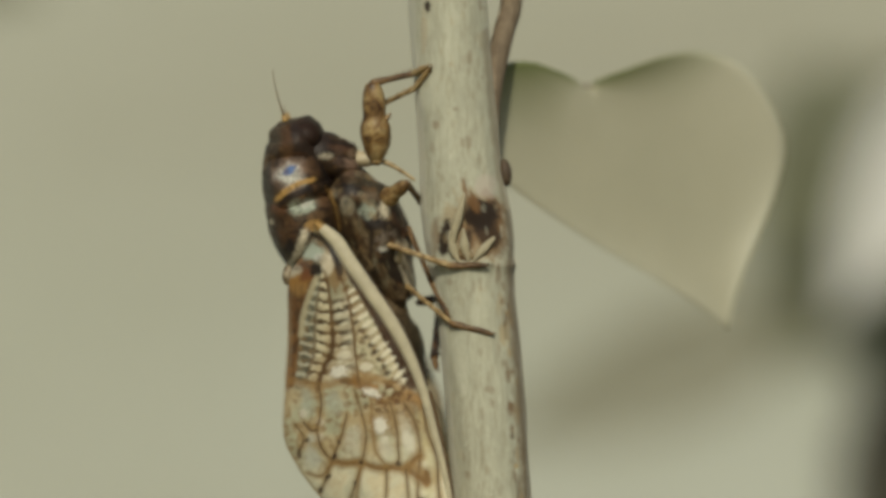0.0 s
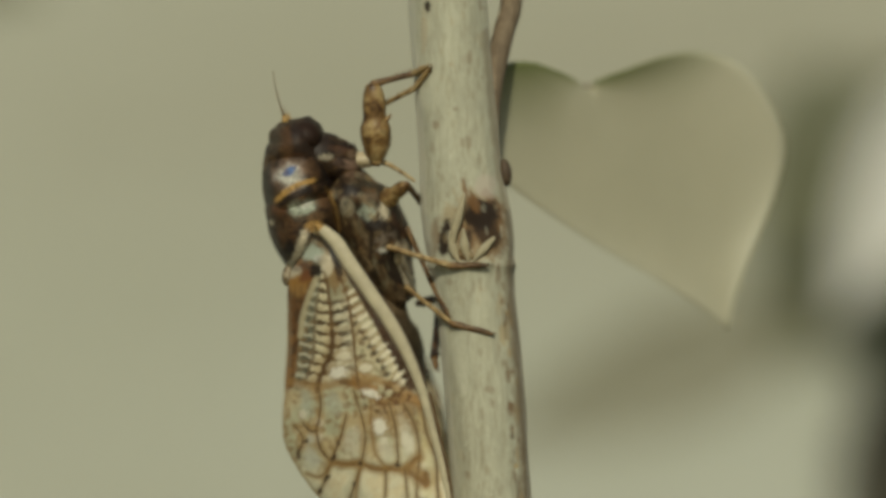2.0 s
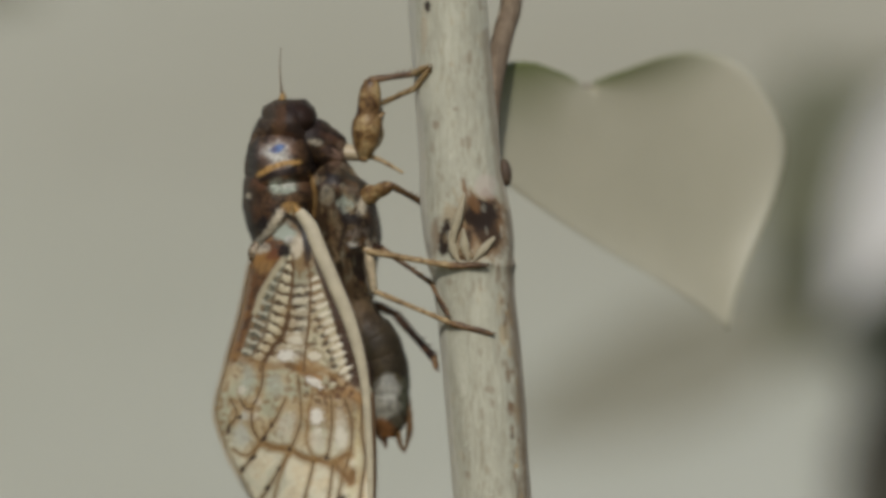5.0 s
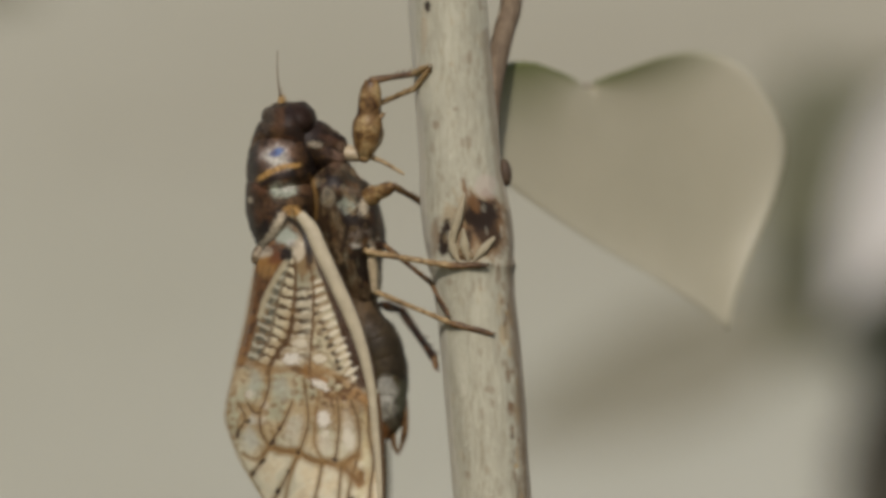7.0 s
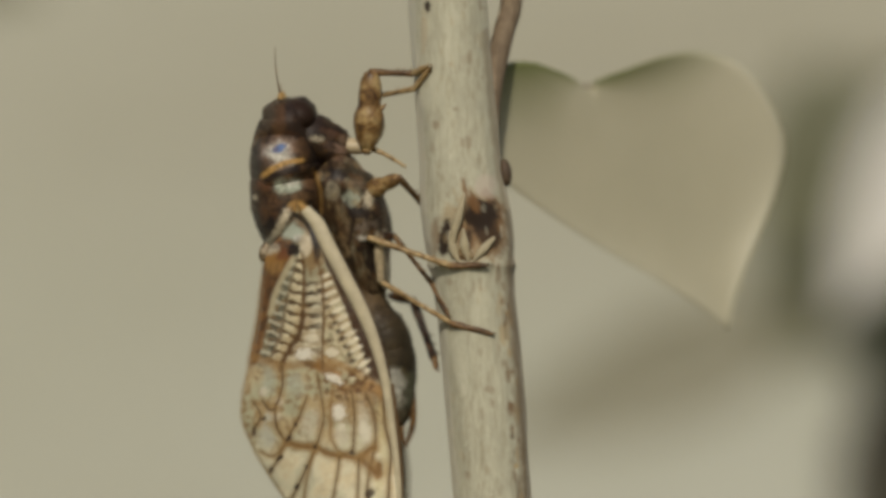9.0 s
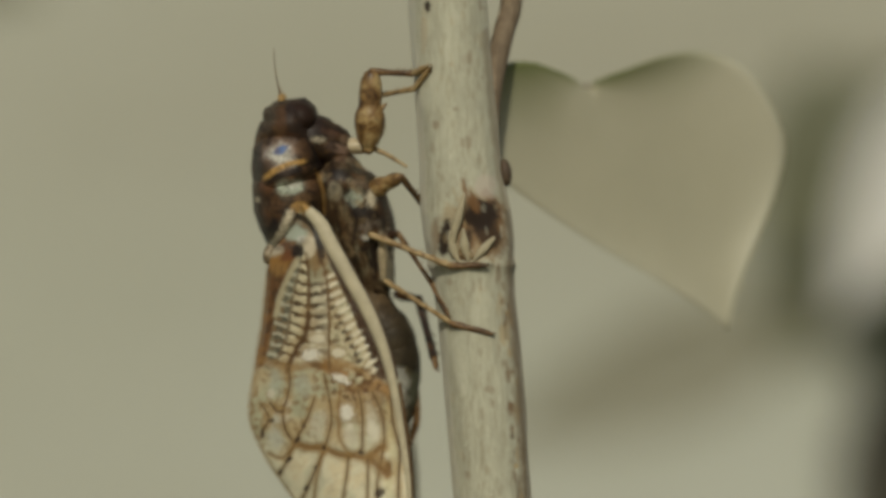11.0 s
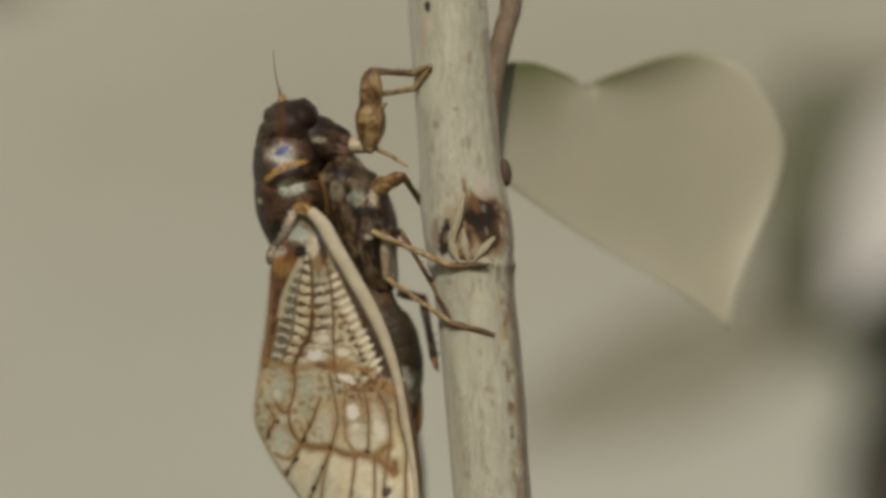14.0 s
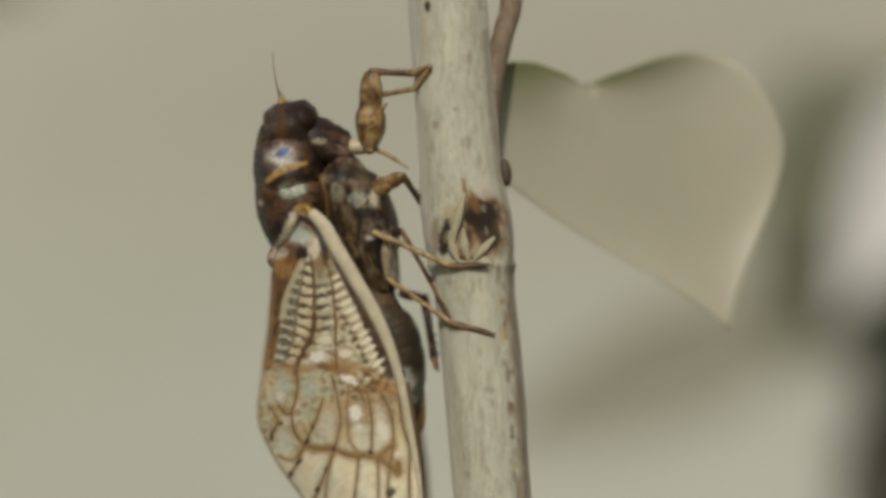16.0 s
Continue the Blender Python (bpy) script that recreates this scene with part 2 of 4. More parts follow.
def tube_bm(points, radii, sides=8, steps=12, flat=1.0, bm=None, rough=0.0):
    """A tube through world places; radii in metres along it, flat: its depth over its width."""
    bm = bm or bmesh.new()
    line = spline(points, steps) if len(points) > 2 else [Vector(points[0]).lerp(Vector(points[1]), k / steps) for k in range(steps + 1)]
    rings = []
    for k, p in enumerate(line):
        way = (line[min(k + 1, steps)] - line[max(k - 1, 0)]).normalized()
        side = way.cross(Vector((0, 1, 0)))
        side = side.normalized() if side.length > 1e-6 else Vector((1, 0, 0))
        out = side.cross(way).normalized()
        s = k / steps * (len(radii) - 1)
        i = min(int(s), len(radii) - 2) if len(radii) > 1 else 0
        r = radii[i] + (radii[min(i + 1, len(radii) - 1)] - radii[i]) * (s - i)
        ring = []
        for j in range(sides):
            a = 2 * math.pi * j / sides
            off = side * math.cos(a) + out * (math.sin(a) * flat)
            q = p + off * r
            if rough:
                q += off * (r * rough * noise.noise(Vector((q.x * 400, q.y * 400, q.z * 130))))
            ring.append(bm.verts.new(q))
        rings.append(ring)
    for a, b in zip(rings, rings[1:]):
        for j in range(sides):
            bm.faces.new((a[j], a[(j + 1) % sides], b[(j + 1) % sides], b[j]))
    bm.faces.new(rings[0])
    bm.faces.new(rings[-1])
    return bm


def loft_bm(rings, sides=72, steps=64, lumps=0.03, ridges=0, bm=None):
    """A rounded body through rings (u, v, d, half width, half depth), closed at both ends."""
    bm = bm or bmesh.new()
    n = len(rings) - 1
    line = spline([r[:3] for r in rings], steps)
    sizes = spline([(r[3], r[4], 0) for r in rings], steps)
    made = []
    for k in range(steps + 1):
        c = line[k]
        way = line[min(k + 1, steps)] - line[max(k - 1, 0)]
        cross = Vector((-way.y, way.x, 0)).normalized()
        hu, hd = max(sizes[k].x, 0.4), max(sizes[k].y, 0.4)
        ring = []
        for j in range(sides):
            a = 2 * math.pi * j / sides
            w = 1 + lumps * noise.noise(Vector((c.x * 0.02 + math.cos(a) * 1.5, c.y * 0.02, math.sin(a) * 1.5)))
            if ridges:
                w += 0.012 * math.sin(k / steps * ridges * 2 * math.pi)
            q = Vector((c.x, c.y, c.z)) + cross * (hu * math.cos(a) * w)
            ring.append(bm.verts.new(P(q.x, q.y, c.z + hd * math.sin(a) * w)))
        made.append(ring)
    for a, b in zip(made, made[1:]):
        for j in range(sides):
            bm.faces.new((a[j], a[(j + 1) % sides], b[(j + 1) % sides], b[j]))
    bm.faces.new(made[0])
    bm.faces.new(made[-1])
    return bm


def dome_bm(u, v, d, hu, hv, hd, turn=0.0, sides=14, rings=5, bm=None):
    """A flattened ball in the plan, turned by degrees in it."""
    bm = bm or bmesh.new()
    co, si = math.cos(radians(turn)), math.sin(radians(turn))
    ref = bmesh.ops.create_uvsphere(bm, u_segments=sides, v_segments=rings * 2, radius=1.0)
    for w in ref["verts"]:
        x, y, z = w.co.x * hu, w.co.z * hv, w.co.y * hd
        w.co = P(u + x * co - y * si, v + x * si + y * co, d + z)
    return bm


def heart_leaf_bm(right, left, place, cup, n=28, m=14):
    """A leaf blade with thickness. right, left: half widths (along, out) of the two halves from the notch to the tip;
    place(along, out, lift): the world place. UV x grows towards the rim, y along the rim from the notch."""
    bm = bmesh.new()
    uv = bm.loops.layers.uv.new("uv")
    tops = []
    for side, keys in ((1, right), (-1, left)):
        rim = spline([(a, o, 0) for a, o in keys], n)
        length = keys[-1][0]
        grid = []
        for i, e in enumerate(rim):
            root = Vector((max(0.0, length * (i / n)), 0, 0))
            row = []
            for j in range(m + 1):
                f = j / m
                q = root.lerp(e, f)
                lift = -cup * f**1.8 * min(1.0, abs(e.y) / 110) * (0.85 + 0.15 * math.sin(i * 0.55))
                row.append((q.x, side * q.y, lift, f if side > 0 else f * (1 - 0.9 * min(1.0, max(0.0, (i / n - 0.35) * 5))), min(1.0, 0.10 + 1.15 * i / n) if side > 0 else i / n))
            grid.append(row)
        tops.append(grid)
    for grid in tops:
        vs = [[(bm.verts.new(place(a, o, l)), f, g) for a, o, l, f, g in row] for row in grid]
        for r0, r1 in zip(vs, vs[1:]):
            for j in range(m):
                four = (r0[j], r0[j + 1], r1[j + 1], r1[j])
                if len({tuple(round(c, 7) for c in w[0].co) for w in four}) < 4:
                    continue
                face = bm.faces.new([w[0] for w in four])
                for loop, w in zip(face.loops, four):
                    loop[uv].uv = (w[1], w[2])
    bmesh.ops.remove_doubles(bm, verts=bm.verts, dist=2e-6)
    return bm


def thicken(ob, depth):
    mod = ob.modifiers.new("thickness", "SOLIDIFY")
    mod.thickness, mod.offset = depth, 0
    return ob


def blotch_bm(depth_at, u, v, hu, hv, turn, proud, ragged=0.35, sides=22, rings=5):
    """A ragged patch that lies on a surface given by its depth in the plan, a little proud in its middle."""
    bm = bmesh.new()
    co, si = math.cos(radians(turn)), math.sin(radians(turn))
    made = []
    for k in range(rings + 1):
        f = k / rings
        ring = []
        for j in range(sides if k else 1):
            a = 2 * math.pi * j / sides
            w = f * (1 + ragged * (noise.noise(Vector((math.cos(a) * 1.4 + u, math.sin(a) * 1.4 + v, 0.5))) + 0.6 * noise.noise(Vector((math.cos(a) * 4 + u, math.sin(a) * 4 + v, 1.5)))))
            x, y = hu * w * math.cos(a), hv * w * math.sin(a)
            p, q = u + x * co - y * si, v + x * si + y * co
            ring.append(bm.verts.new(P(p, q, depth_at(p, q) - proud * (1.15 - 1.5 * f**3))))
        made.append(ring)
    for j in range(sides):
        bm.faces.new((made[0][0], made[1][j], made[1][(j + 1) % sides]))
    for a, b in zip(made[1:], made[2:]):
        for j in range(sides):
            bm.faces.new((a[j], b[j], b[(j + 1) % sides], a[(j + 1) % sides]))
    return bm


def smooth(a, b, x):
    f = np.clip((x - a) / (b - a), 0, 1)
    return f * f * (3 - 2 * f)


def plan_of(ob, base):
    """The plan places u, v, d of a mesh's vertices."""
    co = np.empty(len(ob.data.vertices) * 3, np.float32)
    ob.data.vertices.foreach_get("co", co)
    co = co.reshape(-1, 3).astype(float) + np.array(base)
    d = co[:, 1] / S
    k = S * (1 + d / REACH)
    return co[:, 0] / k + 784, 441 - (co[:, 2] - EYE) / k, d


def grain(u, v, scale, seed):
    return np.array([noise.noise(Vector((a * scale, b * scale, seed))) for a, b in zip(u, v)])


def spot_weight(u, v, wob, cu, cv, hu, hv, turn, soft=0.35):
    co, si = math.cos(radians(turn)), math.sin(radians(turn))
    x, y = u - cu, v - cv
    r = np.sqrt(((x * co + y * si) / hu) ** 2 + ((y * co - x * si) / hv) ** 2) + wob
    return 1 - smooth(1 - soft, 1 + soft, r)


def line_gap(u, v, pts):
    """The distance to a smooth line through points of the plan."""
    line = spline([(p[0], p[1], 0) for p in pts], 8 * (len(pts) - 1))
    best = np.full(len(u), 1e9)
    for a, b in zip(line, line[1:]):
        ax, ay, bx, by = a.x, a.y, b.x - a.x, b.y - a.y
        f = np.clip(((u - ax) * bx + (v - ay) * by) / max(bx * bx + by * by, 1e-9), 0, 1)
        best = np.minimum(best, np.hypot(u - ax - f * bx, v - ay - f * by))
    return best


def paint(ob, base, spots, lines, ground=(0.0, 0.0, 0.0, 0.0), only=None):
    """Stores pigment on a mesh: soft-edged spots (u, v, half width, half height, turn, colour, strength) and
    lines (points, half width, colour, strength), laid over the ground in order."""
    u, v, d = plan_of(ob, base)
    wob = 0.28 * grain(u, v, 0.055, 3.7) + 0.18 * grain(u, v, 0.16, 9.1)
    out = np.tile(np.array(ground, float), (len(u), 1))
    todo = [(spot_weight(u, v, wob, *m[:5], 0.22) * m[6], m[5]) for m in spots]
    todo += [((1 - smooth(0.55 * m[1], 1.25 * m[1], line_gap(u, v, m[0]) + wob * m[1])) * m[3], m[2]) for m in lines]
    for w, c in todo:
        if only is not None:
            w = w * only(u, v, d)
        total = out[:, 3] + w * (1 - out[:, 3])
        mixed = np.where(total > 1e-6, w / np.maximum(total, 1e-6), 0)[:, None]
        out[:, :3] += (np.array(c) - out[:, :3]) * mixed
        out[:, 3] = total
    attr = ob.data.color_attributes.new("pigment", "FLOAT_COLOR", "POINT")
    attr.data.foreach_set("color", out.astype(np.float32).ravel())
    return ob


# ---- the setting ----
def sheet_bm(nx, nz, place):
    bm = bmesh.new()
    vs = [[bm.verts.new(place(i / nx, k / nz)) for i in range(nx + 1)] for k in range(nz + 1)]
    for a, b in zip(vs, vs[1:]):
        for i in range(nx):
            bm.faces.new((a[i], a[i + 1], b[i + 1], b[i]))
    return bm


ground = part("ground", sheet_bm(60, 60, lambda a, b: Vector((
    (a - 0.5) * 400, (b - 0.5) * 400, 0.0))), ground_material())
tagged(ground, "dry grey-green meadow ground far below the stem", "ground", kind="structure")


def bank_place(a, b):
    """A rounded earth bank: its face, crest and back, sinking into the ground at both ends."""
    x = (a - 0.5) * 7.0
    end = min(1.0, (3.5 - abs(x)) / 0.9)
    end = end * end * (3 - 2 * end)
    face = min(b / 0.6, 1.0)
    over = max(0.0, (b - 0.6) / 0.4)
    z = (3.2 * face * (1 - over**1.6)) * end - 0.05
    wave = 0.12 * noise.noise(Vector((x * 0.9, z * 0.9, 3.0)))
    return Vector((x, 1.7 - 0.06 * x * x + 0.38 * face + wave + 2.2 * over + 0.25 * math.sin(math.pi * min(1.0, over * 2)), z))


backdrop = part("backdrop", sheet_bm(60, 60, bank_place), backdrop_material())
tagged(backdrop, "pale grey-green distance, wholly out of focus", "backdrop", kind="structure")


# ---- the plant: stem, side twig, axil scar, heart-shaped leaf ----
plant = new("plant_stem")
plant.location = (P(1500, 441).x, 0, 0)
BASE = Vector(plant.location)
tagged(plant, "upright pale grey-beige woody stem with a heart-shaped leaf", "plant")

CENTRE = [(-5000, 500), (-1500, 690), (0, 792), (100, 799), (200, 808), (300, 816), (380, 825), (450, 833), (500, 838), (600, 849), (700, 858), (882, 871), (1400, 905),
          (4000, 1080), (10000, 1380), (20450, 1500)]
RADIUS = [(-5000, 40), (-1500, 62), (0, 70), (200, 71), (300, 74), (350, 78), (410, 80), (460, 76), (520, 72), (700, 71), (882, 69), (4000, 80), (20450, 120)]


def stem_bm():
    bm = bmesh.new()
    levels = [-5000 + 500 * k for k in range(10)] + [3 * k for k in range(-30, 310)] + [1100 + 350 * k for k in range(56)]
    rings = []
    for v in levels:
        c, r = curve_at(CENTRE, v), curve_at(RADIUS, v)
        ring = []
        for j in range(112):
            a = 2 * math.pi * j / 112
            w = 1 + 0.022 * noise.noise(Vector((math.cos(a) * 3, math.sin(a) * 3, v * 0.012)))
            w += 0.010 * noise.noise(Vector((math.cos(a) * 9, math.sin(a) * 9, v * 0.02)))
            # hollow of the axil scar on the near face
            du, dv = (c + r * math.cos(a) - 832) / 42, (v - 405) / 48
            if math.sin(a) < 0:
                w -= 0.16 * math.exp(-(du * du + dv * dv) * 1.6)
                w += 0.05 * math.exp(-((v - 470) / 10) ** 2)
            ring.append(bm.verts.new(P(c + r * w * math.cos(a), v, r * w * math.sin(a))))
        rings.append(ring)
    for a, b in zip(rings, rings[1:]):
        for j in range(112):
            bm.faces.new((a[j], a[(j + 1) % 112], b[(j + 1) % 112], b[j]))
    bm.faces.new(rings[0])
    bm.faces.new(rings[-1])
    return bm


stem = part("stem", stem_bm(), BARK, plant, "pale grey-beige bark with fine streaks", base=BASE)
part("side_twig", tube_bm([P(868, 345, 6), P(868, 250, 4), P(870, 170, 8), P(880, 110, 24), P(893, 50, 40), P(904, 0, 50), P(908, -160, 60), P(890, -700, 90)],
                          [6 * S, 14 * S, 17 * S, 19 * S, 20 * S, 20 * S, 20 * S, 16 * S], 16, 48, rough=0.12), TWIG, plant, "thin brown side shoot", base=BASE)
part("dormant_bud", dome_bm(894, 306, -8, 12, 25, 18, -6), TWIG_DARK, plant, "small dark brown bud", base=BASE)


def surface(u, v, out=0.0):
    """The depth of the stem's near face at a place in the plan."""
    c, r = curve_at(CENTRE, v), curve_at(RADIUS, v)
    x = max(-0.98, min(0.98, (u - c) / r))
    return -r * math.sqrt(1 - x * x) - out


BROWN, DEEP, TAN, PALE = (0.15, 0.072, 0.026), (0.02, 0.010, 0.005), (0.34, 0.245, 0.13), (0.52, 0.49, 0.37)
random.seed(4)
# brown scar tissue; the DEEP spots paint in the shade of its hollow
STEM_SPOTS = [(842, 404, 56, 60, 8, TAN, 0.75), (846, 395, 44, 48, 10, BROWN, 0.8), (872, 405, 26, 54, -6, BROWN, 0.7), (850, 382, 32, 27, 20, DEEP, 0.95), (856, 380, 24, 26, 10, DEEP, 0.85), (789, 420, 11, 33, 8, DEEP, 1.0), (864, 415, 20, 26, -30, DEEP, 0.8), (834, 352, 9, 26, -28, BROWN, 0.9),
              (826, 424, 10, 20, 10, DEEP, 0.8), (768, 424, 8, 40, 8, BROWN, 0.55), (852, 470, 20, 5, 0, DEEP, 0.7), (812, 470, 40, 5, 6, BROWN, 0.7), (862, 345, 8, 14, -25, BROWN, 0.6), (822, 330, 5, 14, -10, BROWN, 0.7),
              (893, 590, 9, 22, -4, (0.36, 0.24, 0.10), 0.5), (884, 540, 6, 24, 0, TAN, 0.4), (757, 12, 5, 10, 0, DEEP, 1.0), (772, 222, 6, 8, 10, BROWN, 0.5), (868, 690, 9, 7, 0, BROWN, 0.35), (884, 240, 8, 40, 0, BROWN, 0.35),
              (750, 60, 6, 40, 0, (0.40, 0.31, 0.20), 0.5), (762, 150, 24, 44, 0, PALE, 0.3), (800, 60, 16, 50, 0, PALE, 0.25), (790, 250, 18, 40, 0, PALE, 0.25), (850, 545, 14, 42, 0, PALE, 0.3), (815, 650, 14, 50, -6, PALE, 0.3), (860, 330, 20, 22, 0, (0.46, 0.37, 0.30), 0.6)]
for k in range(200):
    v = random.uniform(-40, 900)
    c, r = curve_at(CENTRE, v), curve_at(RADIUS, v)
    STEM_SPOTS.append((c + r * random.uniform(-0.95, 0.95), v, random.uniform(1.5, 4.5), random.uniform(3, 13), random.uniform(-12, 2), random.choice((BROWN, TAN, (0.36, 0.31, 0.20), PALE, PALE)), random.uniform(0.15, 0.45)))
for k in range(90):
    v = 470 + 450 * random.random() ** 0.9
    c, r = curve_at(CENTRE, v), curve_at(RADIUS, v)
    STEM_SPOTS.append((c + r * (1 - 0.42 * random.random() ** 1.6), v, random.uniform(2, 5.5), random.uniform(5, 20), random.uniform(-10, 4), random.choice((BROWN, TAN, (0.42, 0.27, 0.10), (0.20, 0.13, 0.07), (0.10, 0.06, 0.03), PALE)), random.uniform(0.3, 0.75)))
# right-edge brown darkened as shade, left edge paled as light, all in colour
STEM_EDGE_SHADING = [([(curve_at(CENTRE, v) + 0.95 * curve_at(RADIUS, v), v) for v in range(60, 960, 75)], 10, (0.17, 0.115, 0.06), 0.6), ([(curve_at(CENTRE, v) + 0.93 * curve_at(RADIUS, v), v) for v in range(470, 960, 70)], 14, (0.15, 0.10, 0.052), 0.6), ([(curve_at(CENTRE, v) + 0.985 * curve_at(RADIUS, v), v) for v in range(380, 960, 60)], 9, (0.085, 0.055, 0.028), 0.8), 
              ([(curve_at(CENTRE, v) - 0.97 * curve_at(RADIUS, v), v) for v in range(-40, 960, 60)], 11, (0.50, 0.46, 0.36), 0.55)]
paint(stem, BASE, STEM_SPOTS, STEM_EDGE_SHADING, only=lambda u, v, d: (d < 5).astype(float))
scar = part("bud_cluster", blotch_bm(surface, 826, 452, 18, 12, 10, 4, 0.4), RIM, plant, "cluster of dry bud scales in the leaf scar", base=BASE)
for pts, w in (([(822, 340), (814, 374), (804, 410), (800, 458)], 8), ([(796, 408), (802, 440), (812, 464)], 8), ([(820, 404), (822, 434), (830, 464)], 8), ([(876, 420), (856, 440), (838, 462)], 6)):
    part("bud_scale", tube_bm([P(u, v, surface(u, v, 3)) for u, v in pts], [1.5 * S, w * S, 1.5 * S], 8, 14, 0.4, rough=0.6), SCALE, scar, "dry pale bud scale", base=BASE)


# the heart-shaped leaf hangs behind the stem
ALONG, ACROSS = Vector((0.505, 0.863)), Vector((0.863, -0.505))


def leaf_place(a, o, lift):
    p = Vector((1037, 150)) + ALONG * a + ACROSS * o
    depth = curve_at([(-110, 140), (0, 188), (120, 232), (250, 276), (380, 310), (500, 328)], a + 0.1 * o) + 0.36 * o + 0.14 * math.sqrt(o * o + 2500) - 0.0006 * max(0.0, o) ** 2 + lift
    return P(p.x, p.y, depth)


RIGHT = [(0, 0), (10, 60), (32, 165), (70, 225), (131, 262), (200, 268), (274, 250), (340, 190), (400, 112), (460, 38), (500, 2)]
LEFT = [(0, 0), (-52, 35), (-92, 75), (-105, 125), (-80, 180), (-15, 222), (60, 216), (160, 174), (270, 118), (380, 54), (455, 16), (500, 2)]
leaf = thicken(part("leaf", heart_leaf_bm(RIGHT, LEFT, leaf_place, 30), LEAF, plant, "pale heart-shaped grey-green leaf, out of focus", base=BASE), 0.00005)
part("petiole", tube_bm([leaf_place(6, 0, 14), P(1000, 190, 330), P(940, 215, 300), P(880, 235, 220), P(850, 240, 40)], [9 * S, 10 * S, 12 * S], 8, 24), TWIG, leaf, "brown leaf stalk", base=BASE)
part("midrib", tube_bm([leaf_place(4, 0, 9), leaf_place(160, 0, 9), leaf_place(330, 0, 9), leaf_place(480, 0, 6)], [4 * S, 3 * S, 1.5 * S], 6, 20), LEAF, leaf, "raised midrib", base=BASE)


# ---- out-of-focus shrub behind ----
FAR = 9000.0
shrub = new("shrub")
shrub.location = (P(2300, 441, FAR).x, P(0, 0, FAR).y, 0)
SHRUB = Vector(shrub.location)
tagged(shrub, "blurred shrub with dark green leaves behind the stem", "shrub")
part("branch", tube_bm([SHRUB, P(2450, 4000, FAR), P(2300, 2200, FAR), P(2100, 1100, FAR), P(1950, 300, FAR), P(1850, -700, FAR)],
                       [0.012, 0.010, 0.007, 0.006, 0.005, 0.003], 10, 50, rough=0.1), TWIG, shrub, base=SHRUB)


def shrub_leaf(u, v, d, length, width, turn, material, root, label, curl=60, host=None, base=None):
    """A broad pointed leaf round (u, v), its tip turned by degrees from straight down, with a stalk to the branch."""
    host, base = host or shrub, base or SHRUB
    co, si = math.cos(radians(turn)), math.sin(radians(turn))

    def place(a, o, lift):
        a = a - length / 2
        return P(u + si * a + co * o, v + co * a - si * o, d + lift + 0.15 * a)

    keys = [(0, 0), (-0.03 * length, 0.2 * width), (0.08 * length, 0.42 * width), (0.3 * length, 0.5 * width), (0.6 * length, 0.36 * width), (0.85 * length, 0.13 * width), (length, 2)]
    ob = thicken(part("leaf", heart_leaf_bm(keys, keys, place, curl, 16, 6), material, host, label, base=base), 0.0004)
    part("leaf_stalk", tube_bm([place(2, 0, 5), P(*root)], [12 * S, 14 * S], 6, 8), TWIG, ob, base=base)


for row in ((1540, 180, FAR - 1200, 400, 105, -80, LEAF_DARK, (1930, 120, FAR), "dark olive blurred leaf"),
            (1414, 400, FAR, 560, 195, -11, LEAF_DARK, (1900, 60, FAR + 80), "dark olive blurred leaf"),
            (1095, 690, FAR, 560, 220, -68, LEAF_MID, (2050, 560, FAR), "olive blurred leaf"),
            (1435, 580, FAR, 400, 160, -66, LEAF_DARK, (2000, 480, FAR), "dark olive blurred leaf"),
            (1590, 690, FAR, 320, 150, 6, LEAF_DARK, (2000, 560, FAR + 60), "dark olive blurred leaf"),
            (1592, 890, FAR, 420, 280, -24, LEAF_DEEP, (2100, 1000, FAR), "near-black blurred leaf"),
            (1574, 372, FAR - 1500, 460, 190, -26, LEAF_LIGHT, (1930, 250, FAR - 400), "blurred leaf coloured pale as if sunlit")):
    shrub_leaf(*row)

sapling = new("sapling")
sapling.location = (P(-1100, 441, FAR).x, P(0, 0, FAR).y, 0)
SAPLING = Vector(sapling.location)
tagged(sapling, "blurred leafy sapling behind, mostly out of view", "sapling")
part("branch", tube_bm([SAPLING, P(-900, 3000, FAR), P(-700, 1200, FAR), P(-560, 200, FAR), P(-500, -600, FAR)], [0.010, 0.008, 0.006, 0.005, 0.003], 10, 40, rough=0.1), TWIG, sapling, base=SAPLING)
shrub_leaf(-78, -66, FAR, 340, 190, 75, LEAF_DARK, (-540, 80, FAR), "dark olive blurred leaf", 60, sapling, SAPLING)

# ---- the cicada ----
PIVOT = P(520, 420, 40)
cicada = new("cicada")
cicada.location = PIVOT
tagged(cicada, "brown mottled cicada clinging head up to the stem", "insect")


def mid(v):
    """The depth of the body's middle plane: the tail lies behind the stem."""
    return 10 + 70 * max(0.0, v - 200) / 580


WAIST = P(640, 490, 70)


def bug(name, bm, material, parent=cicada, label="", base=PIVOT):
    return part(name, bm, material, parent, label, base=base)


head = bug("head", loft_bm([(508, 170, 14, 10, 10), (508, 172, 14, 26, 34), (508.5, 178, 13, 38, 56), (509, 190, 12, 46, 74), (511, 210, 12, 50, 86), (505, 231, 12, 59, 84), (503, 250, 14, 62, 70), (505, 268, 16, 40, 50)], lumps=0.08), SHELL,
           label="dark brown broad head")
bug("eye", dome_bm(530, 205, -30, 29, 28, 36, 30, 24, 12), EYE_MAT, head, "glossy near-black compound eye")
bug("eye", dome_bm(527, 213, 56, 30, 31, 36, 25, 24, 12), EYE_MAT, head, "glossy near-black compound eye")
